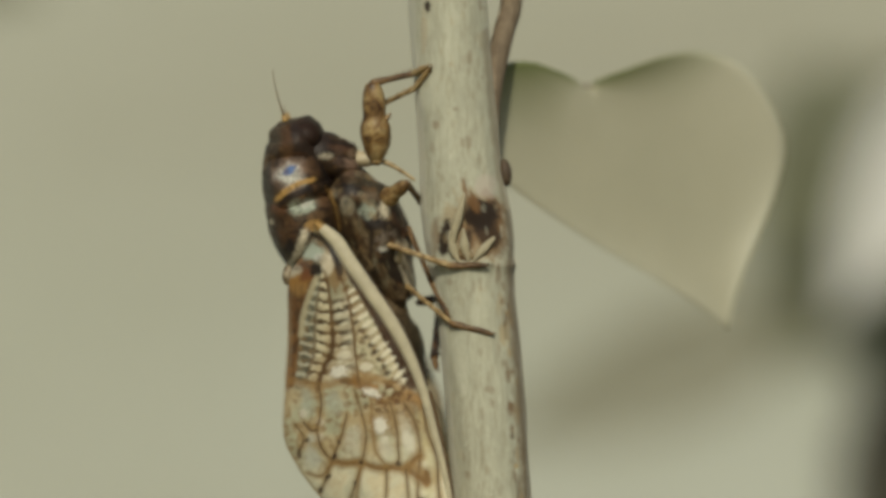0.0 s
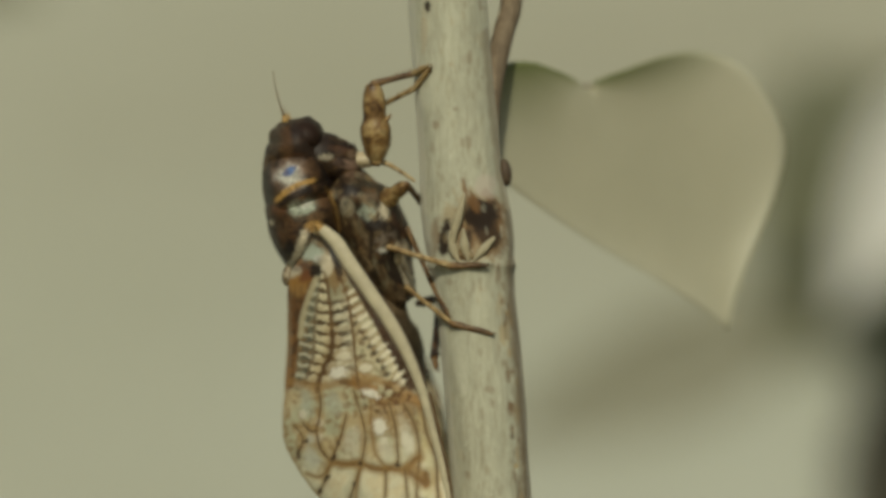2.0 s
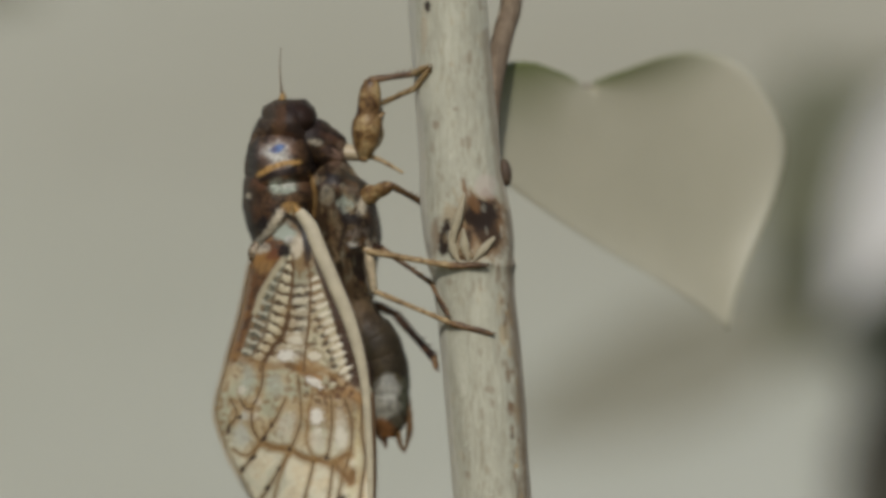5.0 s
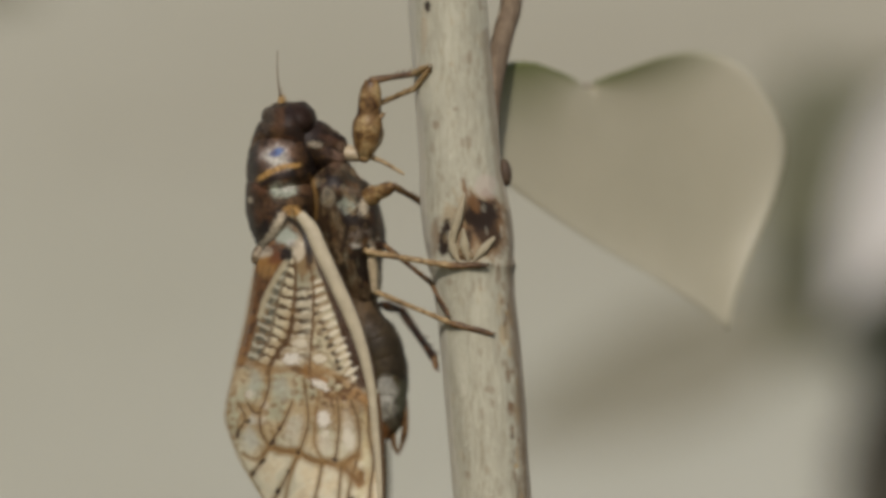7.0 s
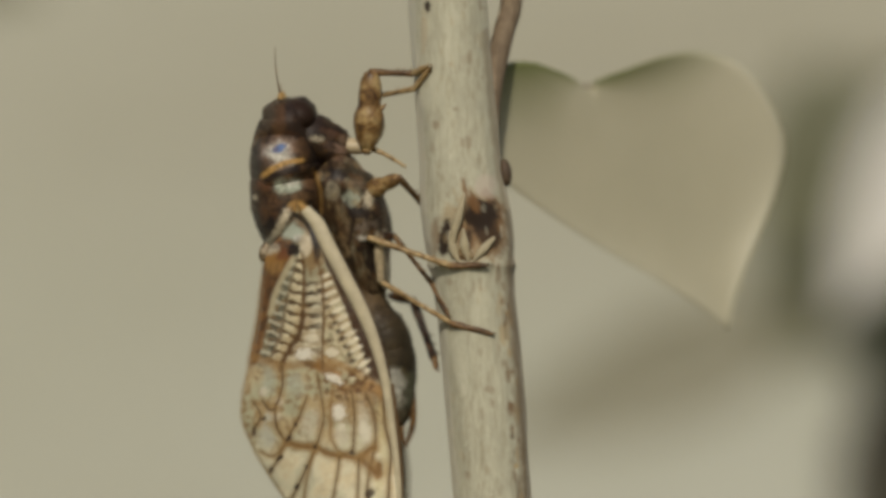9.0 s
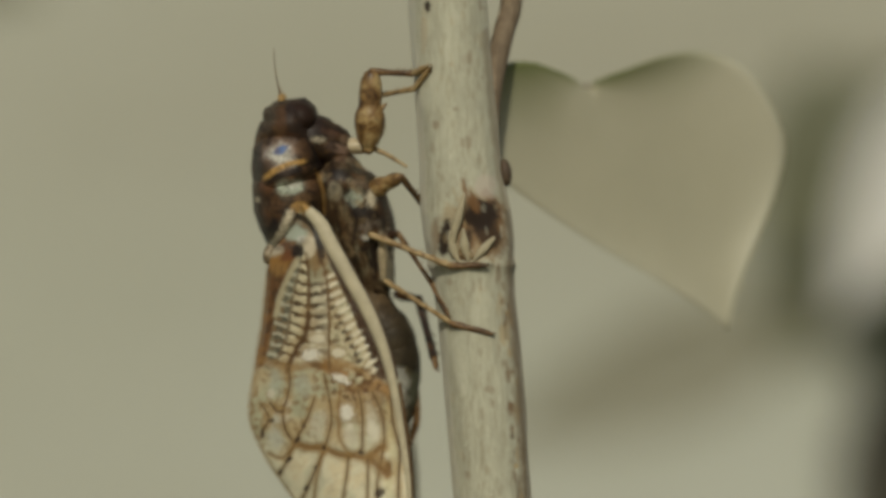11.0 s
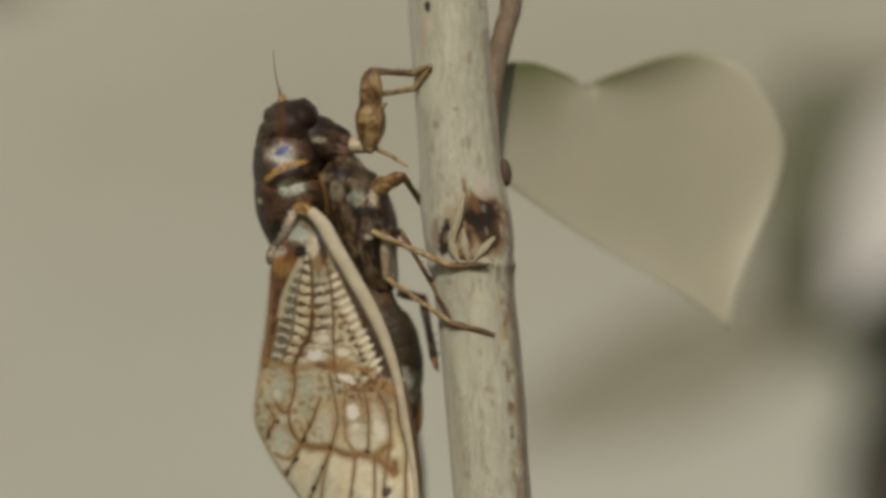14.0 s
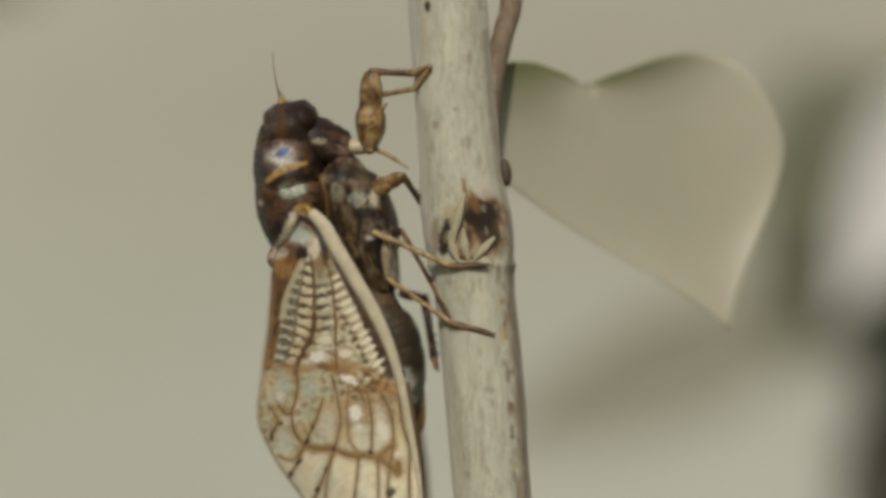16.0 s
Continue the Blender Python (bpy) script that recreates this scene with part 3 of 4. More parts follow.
bug("ocellus", dome_bm(497, 172, 0, 5, 4, 5), RUST, head, "small reddish simple eye")
face = bug("face", loft_bm([(516, 222, 6, 28, 52), (541, 240, 8, 42, 60), (566, 257, 11, 42, 53), (588, 265, 14, 38, 42), (605, 268, 14, 30, 28), (614, 269, 14, 14, 10), (616, 270, 14, 3, 4)], ridges=5), SHELL, head, "ridged dark swollen face")
for d in (-40, 62):
    feeler = bug("antenna", tube_bm([P(500, 172, d), P(500, 160, d)], [6 * S, 4 * S], 8, 4), OCHRE, head, "short brown antenna")
    reach = 1.0 if d < 0 else 0.2
    bug("bristle", tube_bm([P(500, 162, d), P(498, 162 - 20 * reach, d - 3), P(497, 162 - 52 * reach, d - 8), P(499, 162 - 84 * reach, d - 10)], [2.2 * S, 1.2 * S, 0.8 * S, 0.5 * S], 6, 12), LIMB, feeler, "hair-fine bristle")
bug("rostrum_base", loft_bm([(590, 258, 12, 6, 14), (608, 264, 10, 14, 22), (628, 268, 8, 14, 20), (646, 269, 6, 10, 14), (656, 268, 4, 4, 6)]), CREAM, head, "pale mouth base")
BEAK = P(636, 268, 0)
rostrum = bug("rostrum", tube_bm([BEAK, P(672, 280, 0), P(713, 303, 0)], [6 * S, 4 * S, 2.4 * S], 8, 10), LIMB_PALE, head, "thin straw-coloured beak", base=BEAK)

pronotum = bug("pronotum", loft_bm([(494, 222, 14, 44, 66), (496, 244, 15, 59, 96), (497, 266, 17, 63, 108), (496, 290, 20, 66, 112), (500, 310, 22, 66, 112), (505, 325, 24, 58, 96), (508, 334, 25, 40, 60)], lumps=0.07), SHELL,
               label="dark brown collar shield")
mesonotum = bug("mesonotum", loft_bm([(504, 305, 24, 61, 90), (498, 325, 26, 70, 112), (493, 350, 30, 68, 116), (488, 380, 34, 63, 112), (480, 405, 38, 53, 98), (470, 428, 42, 36, 74), (458, 446, 46, 18, 36), (450, 454, 48, 4, 8)], lumps=0.06), SHELL,
                label="dark brown humped back shield")
pleuron = bug("pleuron", loft_bm([(566, 284, 14, 10, 20), (572, 291, 16, 36, 46), (577, 306, 20, 45, 76), (585, 332, 26, 54, 92), (600, 365, 34, 63, 94), (610, 400, 42, 62, 92), (613, 435, 50, 55, 88), (617, 470, 58, 45, 78), (625, 505, 66, 37, 66), (632, 530, 70, 28, 50)], lumps=0.12), SHELL_FLANK,
              label="mottled brown flank and breast")


bug("wing_hinge", dome_bm(446, 438, -44, 10, 18, 13, 18), FLANK_DULL, mesonotum, "small tan knob at the wing root")

# wing outline: right (leading) and left (hind) edge by height
COSTAL = [(358, 524), (370, 541), (385, 554), (400, 562), (430, 575), (490, 602), (560, 628), (640, 648), (700, 654), (780, 657), (882, 655), (930, 648), (965, 630), (990, 604), (1004, 575)]
HIND = [(358, 514), (380, 506), (400, 492), (430, 458), (460, 444), (500, 434), (560, 420), (600, 408), (650, 394), (700, 380), (730, 377), (760, 384), (800, 398), (830, 413), (882, 442), (930, 478), (970, 522), (1004, 572)]


def wing_depth(u, v):
    r, l = curve_at(COSTAL, v), curve_at(HIND, v)
    c = (r - u) / max(r - l, 1.0)
    top = curve_at([(358, -96), (450, -112), (600, -112), (900, -100), (1004, -85)], v)
    low = curve_at([(358, -90), (430, -62), (600, -30), (900, -20), (1004, -60)], v)
    return top + (low - top) * max(c, 0.0) ** 1.8 - 14 * math.sin(math.pi * min(max(c, 0.0), 1.0)) + 2.0 * noise.noise(Vector((u * 0.03, v * 0.02, 5.0)))


# pigment of the thorax and the wing roots
BLACK, WARM, MILK, TEAL, CREAMY, OCHRE_C = (0.010, 0.006, 0.005), (0.10, 0.048, 0.018), (0.58, 0.53, 0.44), (0.42, 0.44, 0.34), (0.62, 0.52, 0.37), (0.50, 0.28, 0.08)
BODY_SPOTS = [
    (455, 340, 28, 70, 0, (0.058, 0.029, 0.013), 0.8), (448, 270, 10, 40, 10, (0.05, 0.045, 0.04), 0.6), (440, 400, 12, 34, 0, BLACK, 0.6),
    (492, 264, 36, 31, 15, (0.20, 0.13, 0.09), 0.8), (488, 265, 26, 23, 20, (0.40, 0.34, 0.29), 0.8), (489, 264, 19, 17, 20, MILK, 0.9), (491, 257, 13, 7, -20, (0.10, 0.15, 0.30), 1.0), (512, 282, 10, 8, 0, MILK, 0.5), (532, 262, 12, 22, 10, WARM, 0.7),
    (460, 318, 16, 14, 10, (0.13, 0.055, 0.022), 0.8), (452, 372, 9, 18, 0, (0.14, 0.06, 0.025), 0.7), (478, 362, 8, 10, 0, BLACK, 0.7), (512, 340, 30, 5, -6, BLACK, 0.7), (538, 320, 10, 16, 0, (0.16, 0.08, 0.035), 0.8), (500, 325, 30, 21, 8, (0.16, 0.12, 0.08), 0.8), (499, 325, 22, 15, 8, TEAL, 0.9), (508, 320, 8, 6, 0, MILK, 0.7), (470, 350, 10, 16, 0, WARM, 0.7), (437, 340, 6, 7, 0, CREAMY, 0.9), (520, 345, 18, 10, 0, (0.20, 0.11, 0.05), 0.7),
    (468, 392, 15, 20, 20, (0.018, 0.012, 0.016), 0.9), (504, 406, 27, 20, 15, (0.18, 0.14, 0.09), 0.8), (503, 407, 21, 14, 15, TEAL, 0.9), (512, 418, 8, 6, 0, MILK, 0.8), (462, 436, 14, 10, -20, CREAMY, 0.7), (440, 424, 8, 12, 0, (0.03, 0.02, 0.018), 0.8),
    (466, 452, 26, 11, -8, (0.34, 0.165, 0.04), 0.9), (485, 444, 16, 9, -25, (0.16, 0.05, 0.02), 0.8), (503, 438, 14, 11, 0, BLACK, 0.95), (524, 432, 10, 20, 8, CREAMY, 0.9), (514, 362, 18, 9, 10, OCHRE_C, 0.85),
    (580, 370, 34, 60, -18, (0.075, 0.042, 0.02), 0.8), (577, 341, 14, 16, -10, (0.30, 0.25, 0.17), 0.85), (559, 312, 8, 8, 0, (0.30, 0.25, 0.18), 0.7), (592, 312, 32, 9, 8, BLACK, 0.85), (560, 330, 7, 14, 0, BLACK, 0.6), (598, 345, 7, 16, -10, BLACK, 0.7),
    (610, 357, 17, 13, 5, TEAL, 0.95), (640, 361, 10, 16, 12, CREAMY, 0.95), (622, 332, 16, 7, 25, (0.20, 0.14, 0.09), 0.7), (655, 345, 8, 10, 0, OCHRE_C, 0.6), (620, 384, 20, 11, 0, BLACK, 0.9), (666, 388, 20, 40, -10, (0.055, 0.026, 0.014), 0.9), (632, 409, 20, 9, -5, (0.22, 0.17, 0.13), 0.85),
    (590, 385, 7, 24, -22, (0.28, 0.20, 0.11), 0.7), (604, 415, 6, 26, -14, (0.30, 0.21, 0.12), 0.7), (614, 445, 8, 20, -8, BLACK, 0.8), (625, 429, 11, 6, 10, MILK, 0.95), (630, 437, 9, 5, 0, BLACK, 0.9), (654, 428, 12, 12, 0, CREAMY, 0.95), (676, 425, 12, 22, -20, (0.035, 0.018, 0.01), 0.8),
    (634, 470, 14, 28, 0, BLACK, 0.85), (650, 480, 7, 40, -4, CREAMY, 0.9), (676, 470, 12, 36, 0, (0.11, 0.055, 0.028), 0.8), (612, 490, 8, 36, -6, (0.13, 0.08, 0.04), 0.7), (590, 265, 30, 9, 10, (0.17, 0.10, 0.06), 0.7), (600, 284, 22, 9, 12, (0.13, 0.075, 0.045), 0.8), (565, 284, 14, 8, 0, BLACK, 0.7)]
random.seed(21)
for k in range(150):
    BODY_SPOTS.append((random.uniform(548, 694), random.uniform(290, 520), random.uniform(2, 6), random.uniform(3, 10), random.uniform(-40, 10),
                       random.choice(((0.27, 0.18, 0.085), BLACK, (0.18, 0.09, 0.036), (0.24, 0.20, 0.125), (0.04, 0.02, 0.010))), random.uniform(0.35, 0.8)))
for k in range(60):
    BODY_SPOTS.append((random.uniform(432, 545), random.uniform(236, 440), random.uniform(3, 9), random.uniform(4, 14), random.uniform(-30, 30),
                       random.choice(((0.16, 0.075, 0.03), BLACK, (0.10, 0.05, 0.022), (0.05, 0.03, 0.02))), random.uniform(0.25, 0.5)))
BODY_LINES = [([(458, 303), (478, 291), (504, 283), (530, 282)], 5, OCHRE_C, 0.9), ([(462, 312), (486, 303), (520, 296)], 6, BLACK, 0.8), ([(494, 370), (480, 394), (460, 415), (444, 432)], 8, CREAMY, 0.95), ([(512, 378), (532, 396), (541, 425), (544, 452)], 6, BLACK, 0.9),
              ([(595, 303), (630, 316), (652, 340)], 6, (0.04, 0.03, 0.018), 0.8), ([(548, 300), (556, 340), (552, 380)], 4, OCHRE_C, 0.5), ([(540, 240), (550, 262), (552, 300)], 6, BLACK, 0.8), ([(600, 365), (608, 395), (600, 430)], 4, BLACK, 0.8), ([(640, 384), (654, 402), (652, 418)], 4, BLACK, 0.8)]
HEAD_SPOTS = [(538, 206, 34, 40, 20, (0.026, 0.0135, 0.0085), 0.85), (572, 232, 24, 12, 30, (0.024, 0.013, 0.008), 0.8), (497, 205, 10, 40, 5, (0.10, 0.048, 0.02), 0.8), (476, 200, 12, 24, 10, (0.075, 0.05, 0.03), 0.8), (500, 238, 26, 10, 0, (0.10, 0.045, 0.022), 0.6), (557, 247, 14, 6, 14, CREAMY, 0.55), (592, 268, 24, 9, 25, (0.26, 0.16, 0.11), 0.7), (604, 238, 12, 9, 30, (0.02, 0.01, 0.006), 0.8), (578, 262, 9, 8, 0, (0.03, 0.015, 0.01), 0.8), (585, 240, 20, 6, 25, (0.09, 0.045, 0.025), 0.7), (604, 252, 10, 8, 0, (0.16, 0.10, 0.06), 0.7)]
for ob in (head, face):
    paint(ob, PIVOT, HEAD_SPOTS, [])
for ob in (pronotum, mesonotum, pleuron):
    paint(ob, PIVOT, BODY_SPOTS, BODY_LINES)

# abdomen: overlapping rings, narrowing to the tip behind the stem
AXIS = [(470, 622), (540, 627), (575, 641), (600, 658), (650, 678), (700, 686), (740, 690), (770, 690)]
HALF = [(470, 34), (540, 32), (575, 38), (600, 46), (650, 45), (700, 40), (740, 32), (770, 16)]
abdomen = bug("abdomen", loft_bm([(curve_at(AXIS, v), v, mid(v) + 6, curve_at(HALF, v) * 0.93, curve_at(HALF, v) * 1.25) for v in range(470, 771, 30)]), ABDOMEN_MAT, label="dark olive ringed abdomen", base=WAIST)
abdomen.location = WAIST - PIVOT
for k in range(8):
    v = 500 + 32 * k
    rows = []
    for e, w in ((-2, 0.94), (2, 1.0), (16, 1.025), (28, 1.02), (34, 0.985)):
        c, h = curve_at(AXIS, v + e), curve_at(HALF, v + e)
        rows.append((c, v + e, mid(v + e) + 6, h * w, h * w * 1.25))
    bug("abdominal_ring", loft_bm(rows, 48, 16, 0.03), ABDOMEN_MAT, abdomen, base=WAIST)
bug("tail_cone", loft_bm([(676, 742, 82, 16, 20), (678, 756, 84, 14, 16), (684, 774, 86, 7, 9), (688, 790, 87, 1, 2)]), RUST, abdomen, "rusty brown tail tip", base=WAIST)
bug("tail_blade", tube_bm([P(722, 690, 74), P(727, 730, 76), P(728, 760, 78), P(721, 795, 80)], [4 * S, 6 * S, 6 * S, 1.5 * S], 8, 16), LIMB, abdomen, "dark curved tail blade", base=WAIST)
bug("tail_blade", tube_bm([P(706, 715, 70), P(708, 750, 72), P(712, 778, 74), P(720, 794, 76)], [3 * S, 5 * S, 5 * S, 1.5 * S], 8, 14), LIMB, abdomen, "dark curved tail blade", base=WAIST)

# the pale grey spots low down paint a sheen of light onto the rings
ABDOMEN_SPOTS = [(640, 520, 30, 60, -10, (0.13, 0.082, 0.04), 0.85), (690, 590, 14, 30, -30, (0.085, 0.06, 0.03), 0.7), (664, 580, 22, 40, -20, (0.04, 0.026, 0.013), 0.7), (700, 622, 30, 38, -30, (0.03, 0.021, 0.010), 0.85), (676, 640, 20, 40, 0, (0.055, 0.038, 0.019), 0.8), (722, 690, 14, 34, 0, (0.10, 0.10, 0.06), 0.8),
                 (684, 700, 26, 40, 4, (0.36, 0.335, 0.27), 0.95), (690, 684, 18, 30, 0, (0.45, 0.43, 0.37), 0.75), (657, 690, 8, 60, 0, (0.025, 0.015, 0.009), 0.9), (680, 756, 26, 18, 5, (0.28, 0.12, 0.04), 0.95), (708, 742, 12, 12, 0, (0.17, 0.14, 0.09), 0.6)]
for ob in (abdomen, *abdomen.children):
    paint(ob, WAIST, ABDOMEN_SPOTS, [])

# ---- wings ----
def wing_bm(side, nv=400, nu=160):
    """side 1: the wing on the near flank, -1: its mirror on the far one."""
    bm = bmesh.new()
    vs = []
    for k in range(nv + 1):
        v = 358 + (1004 - 358) * k / nv
        r, l = curve_at(COSTAL, v), curve_at(HIND, v)
        row = []
        for j in range(nu + 1):
            c = j / nu
            u = r + (l - r) * c
            d = wing_depth(u, v)
            if side < 0:
                u, d = u - 9 - c, 2 * mid(v) - d + 6
            row.append(bm.verts.new(P(u, v, d)))
        vs.append(row)
    for a, b in zip(vs, vs[1:]):
        for j in range(nu):
            bm.faces.new((a[j], a[j + 1], b[j + 1], b[j]))
    return bm


# veins in the plan: line, half width, material
VEINS = [
    ([(512, 440), (515, 480), (508, 550), (498, 592), (470, 630), (458, 645)], 4.5, VEIN_MAT),
    ([(540, 440), (548, 480), (547, 530), (542, 575), (533, 620), (529, 652)], 3.2, VEIN_MAT),
    ([(460, 642), (458, 672), (448, 700), (440, 716), (440, 750), (455, 778)], 3.0, VEIN_MAT),
    ([(500, 700), (486, 728), (474, 748), (458, 770), (436, 806), (418, 828)], 2.6, VEIN_MAT),
    ([(522, 660), (526, 700), (526, 742), (514, 775), (506, 792), (486, 826), (464, 862), (448, 884)], 2.6, VEIN_MAT),
    ([(548, 684), (540, 730), (536, 775), (550, 805)], 1.8, BLOTCH),
    ([(580, 696), (582, 735), (578, 770), (572, 800), (552, 808)], 2.8, VEIN_MAT),
    ([(604, 700), (616, 740), (616, 780), (606, 820), (592, 870), (588, 930)], 2.8, VEIN_MAT),
    ([(636, 712), (634, 760), (640, 810), (632, 860), (622, 940)], 3.4, VEIN_MAT),
    ([(470, 786), (505, 791), (530, 806), (556, 810), (584, 816), (600, 802), (612, 800)], 4.2, BLOTCH),
    ([(584, 816), (596, 830), (612, 846), (618, 832)], 8.0, BLOTCH),
    ([(548, 810), (542, 838), (530, 880), (520, 930)], 2.4, VEIN_MAT),
    ([(582, 818), (578, 850), (572, 890), (560, 960)], 2.4, VEIN_MAT),
    ([(506, 794), (490, 830), (478, 870), (470, 910)], 1.8, BLOTCH),
    ([(455, 778), (480, 786), (505, 792)], 3.4, BLOTCH),
    ([(418, 700), (428, 716), (440, 718)], 3.4, VEIN_MAT),
    ([(400, 700), (412, 726), (396, 752)], 2.6, VEIN_MAT),
    ([(405, 790), (428, 800), (455, 778)], 2.2, BLOTCH),
]
COSTA_LINE = [(528, 368), (548, 396), (562, 432), (590, 500), (614, 560), (631, 620), (641, 680), (645, 740), (648, 820), (647, 890), (636, 950), (606, 985)]
# pale cells: u, v, half length, half width, turn
LADDER = [(552, 490, 9, 6, -20), (555, 505, 11, 7, -15), (560, 521, 11, 7, -20), (564, 537, 11, 7, -20), (569, 552, 12, 7, -22), (576, 566, 12, 7, -25), (580, 581, 12, 7, -25), (587, 595, 12, 7, -28),
          (591, 609, 12, 7, -25), (596, 623, 12, 7, -25), (600, 637, 12, 7, -28), (605, 651, 13, 7, -30), (607, 666, 13, 8, -32)]
SPOTS = [(397, 752, 4, 8, 5), (420, 825, 4, 7, 20), (440, 804, 7, 3.5, -35), (417, 732, 6, 3.5, -30), (506, 790, 4, 4.5, 0), (466, 857, 6, 4, -40), (486, 824, 3, 6, 20), (459, 771, 7, 3.5, -45), (597, 880, 12, 7, -35), (474, 748, 3.5, 5, 25), (572, 806, 5, 4, 0)]
DOTS = [(543, 513, 6, 3, -20), (548, 529, 6, 3, -20), (551, 545, 6, 3, -20), (559, 560, 6, 3, -20), (563, 574, 6, 3, -20), (569, 588, 7, 3, -20), (576, 602, 7, 3, -20), (579, 616, 7, 3, -20), (585, 630, 7, 3, -20), (589, 644, 7, 3, -20), (593, 659, 7, 3, -20)]


def across_at(keys, v):
    """The u of a line of the wing at heights v, from (u, v) points going down."""
    return np.interp(v, [k[1] for k in keys], [k[0] for k in keys])


# long veins of the wing root, which part its fields
ANAL = [(504, 440), (498, 455), (476, 486), (455, 522), (445, 548), (437, 575), (428, 600), (416, 628), (398, 690)]
CUBITAL = [(517, 440), (516, 480), (511, 520), (507, 550), (498, 585), (480, 608), (460, 638), (456, 650)]
MEDIAL = [(537, 440), (546, 480), (547, 510), (545, 545), (541, 580), (536, 620), (533, 652)]
RADIAL = [(545, 430), (556, 466), (570, 505), (580, 540), (592, 580), (604, 625), (614, 665), (622, 700)]


def wing_pigment(ob, near):
    """A pale barred disc between brown veins, a brown hind strip, a rusty nodal band and a cream outer half with greenish cells."""
    u, v, d = plan_of(ob, PIVOT)
    n1, n2, n3 = grain(u, v, 0.03, 1.3), grain(u, v, 0.09, 4.1), grain(u, v, 0.22, 7.7)
    wob = 0.30 * n2 + 0.25 * n3
    right = np.array([curve_at(COSTAL, x) for x in v])
    left = np.array([curve_at(HIND, x) for x in v])
    across = (right - u) / np.maximum(right - left, 1)
    anal, cubital, medial, radial = (across_at(k, v) for k in (ANAL, CUBITAL, MEDIAL, RADIAL))
    col = np.empty((len(u), 3))
    clear = np.zeros(len(u))

    def lay(w, c):
        col[:] += (np.array(c) - col) * np.clip(w, 0, 1)[:, None]

    def shut(w):
        clear[:] *= 1 - np.clip(w, 0, 1)

    def spots(rows, c, strength, soft=0.4):
        for m in rows:
            w = spot_weight(u, v, 1.4 * wob, *m[:5], soft) * strength
            lay(w, c)
            shut(w)

    def strokes(pts, w, c, strength, halo=0.0):
        gap = line_gap(u, v, pts) + 0.9 * w * wob
        if halo:
            lay((1 - smooth(w, 3.2 * w + 5, gap)) * halo, (0.34, 0.205, 0.078))
        f = (1 - smooth(0.4 * w, 1.5 * w, gap)) * strength
        lay(f, c)
        shut(f)

    # disc: pale, greenish in places
    col[:] = (0.27, 0.175, 0.08)
    lay(smooth(-0.15, 0.35, n1 + 0.4 * n2) * 0.7, (0.34, 0.325, 0.215))
    lay(smooth(0.1, 0.5, -n2 - 0.4 * n3) * 0.7, (0.18, 0.10, 0.04))
    # field between the anal and cubital veins: slanting bars, steel dark towards the back, cream towards the middle
    field = smooth(-3, 4, u - anal) * smooth(-2, 4, cubital - u)
    reach = np.clip((u - anal) / np.maximum(cubital - anal, 6), 0, 1)
    inner = smooth(0.42, 0.52, reach + 0.1 * n2)
    phase = (0.92 * v - 0.4 * u + 4 * n2) / 18.5 + 0.45 * inner
    gap = smooth(0.15, 0.6, np.sin(2 * math.pi * phase) + 0.7 * n3)
    lay(field * inner * (1 - gap) * (0.85 + 0.4 * n2), (0.66, 0.56, 0.365))
    lay(field * inner * gap * 0.9, (0.075, 0.04, 0.017))
    lay(field * (1 - inner) * gap * 0.8, (0.50, 0.46, 0.34))
    lay(field * (1 - inner) * (1 - gap) * smooth(-0.45, 0.1, n2 + n3) * 0.85, (0.085, 0.08, 0.06))
    lay(field * smooth(0.10, 0.02, abs(reach - 0.47)) * 0.6, (0.13, 0.075, 0.035))
    # middle field: small dark bars at its back edge
    field = smooth(-2, 3, u - cubital) * smooth(-2, 3, medial - u)
    reach = np.clip((u - cubital) / np.maximum(medial - cubital, 6), 0, 1)
    phase = (v - 496 + 3 * n2) / (17.5 + 0.02 * (v - 496))
    bar = smooth(-0.05, 0.5, np.sin(2 * math.pi * phase) + 0.7 * n3)
    lay(field * smooth(480, 520, v) * (0.55 + 0.35 * smooth(-0.3, 0.3, n2)), (0.68, 0.60, 0.43))
    lay(field * bar * (0.95 - 0.5 * smooth(0.45, 0.95, reach)) * smooth(486, 506, v) * (1 - smooth(626, 640, v)), (0.06, 0.036, 0.018))
    # field before the dark cell: pale spine with notches
    field = smooth(-2, 3, u - medial) * smooth(-3, 4, radial - u)
    lay(field * smooth(500, 545, v) * (0.2 + 0.5 * smooth(-0.2, 0.3, n2 + 0.5 * n3)), (0.64, 0.54, 0.35))
    spots([(m[0], m[1], 1.15 * m[2], 1.3 * m[3], m[4]) for m in DOTS], (0.045, 0.024, 0.011), 0.9)
    spots([(556, 560, 7, 4, 5), (556, 582, 7, 4, 5), (552, 604, 8, 4, 5)], (0.13, 0.07, 0.03), 0.75)
    # dark cell along the leading edge, with pale teeth reaching into it
    cell = smooth(-3, 3, u - radial + 3 * n2) * (1 - smooth(694, 706, v + 0.5 * (u - 620)))
    lay(cell, (0.052, 0.024, 0.011))
    shut(cell)
    for k, m in enumerate(LADDER):
        spots([(m[0] + 1, m[1], 0.95 * m[2], 0.62 * m[3], m[4])], (0.70, 0.61, 0.44), 0.97, 0.3)
    # hind strip: rusty brown, mottled and lined, with a pale rim
    strip = smooth(-4, 5, anal - u + 3 * n2) * (1 - smooth(628, 664, v + 10 * n1))
    lay(strip, (0.145, 0.064, 0.022))
    lay(strip * smooth(-0.1, 0.35, -n2 - 0.5 * n3 + 0.3 * n1) * 0.9, (0.062, 0.027, 0.011))
    lay(strip * smooth(0.0, 0.4, n1 + 0.6 * n2) * 0.4, (0.34, 0.17, 0.055))
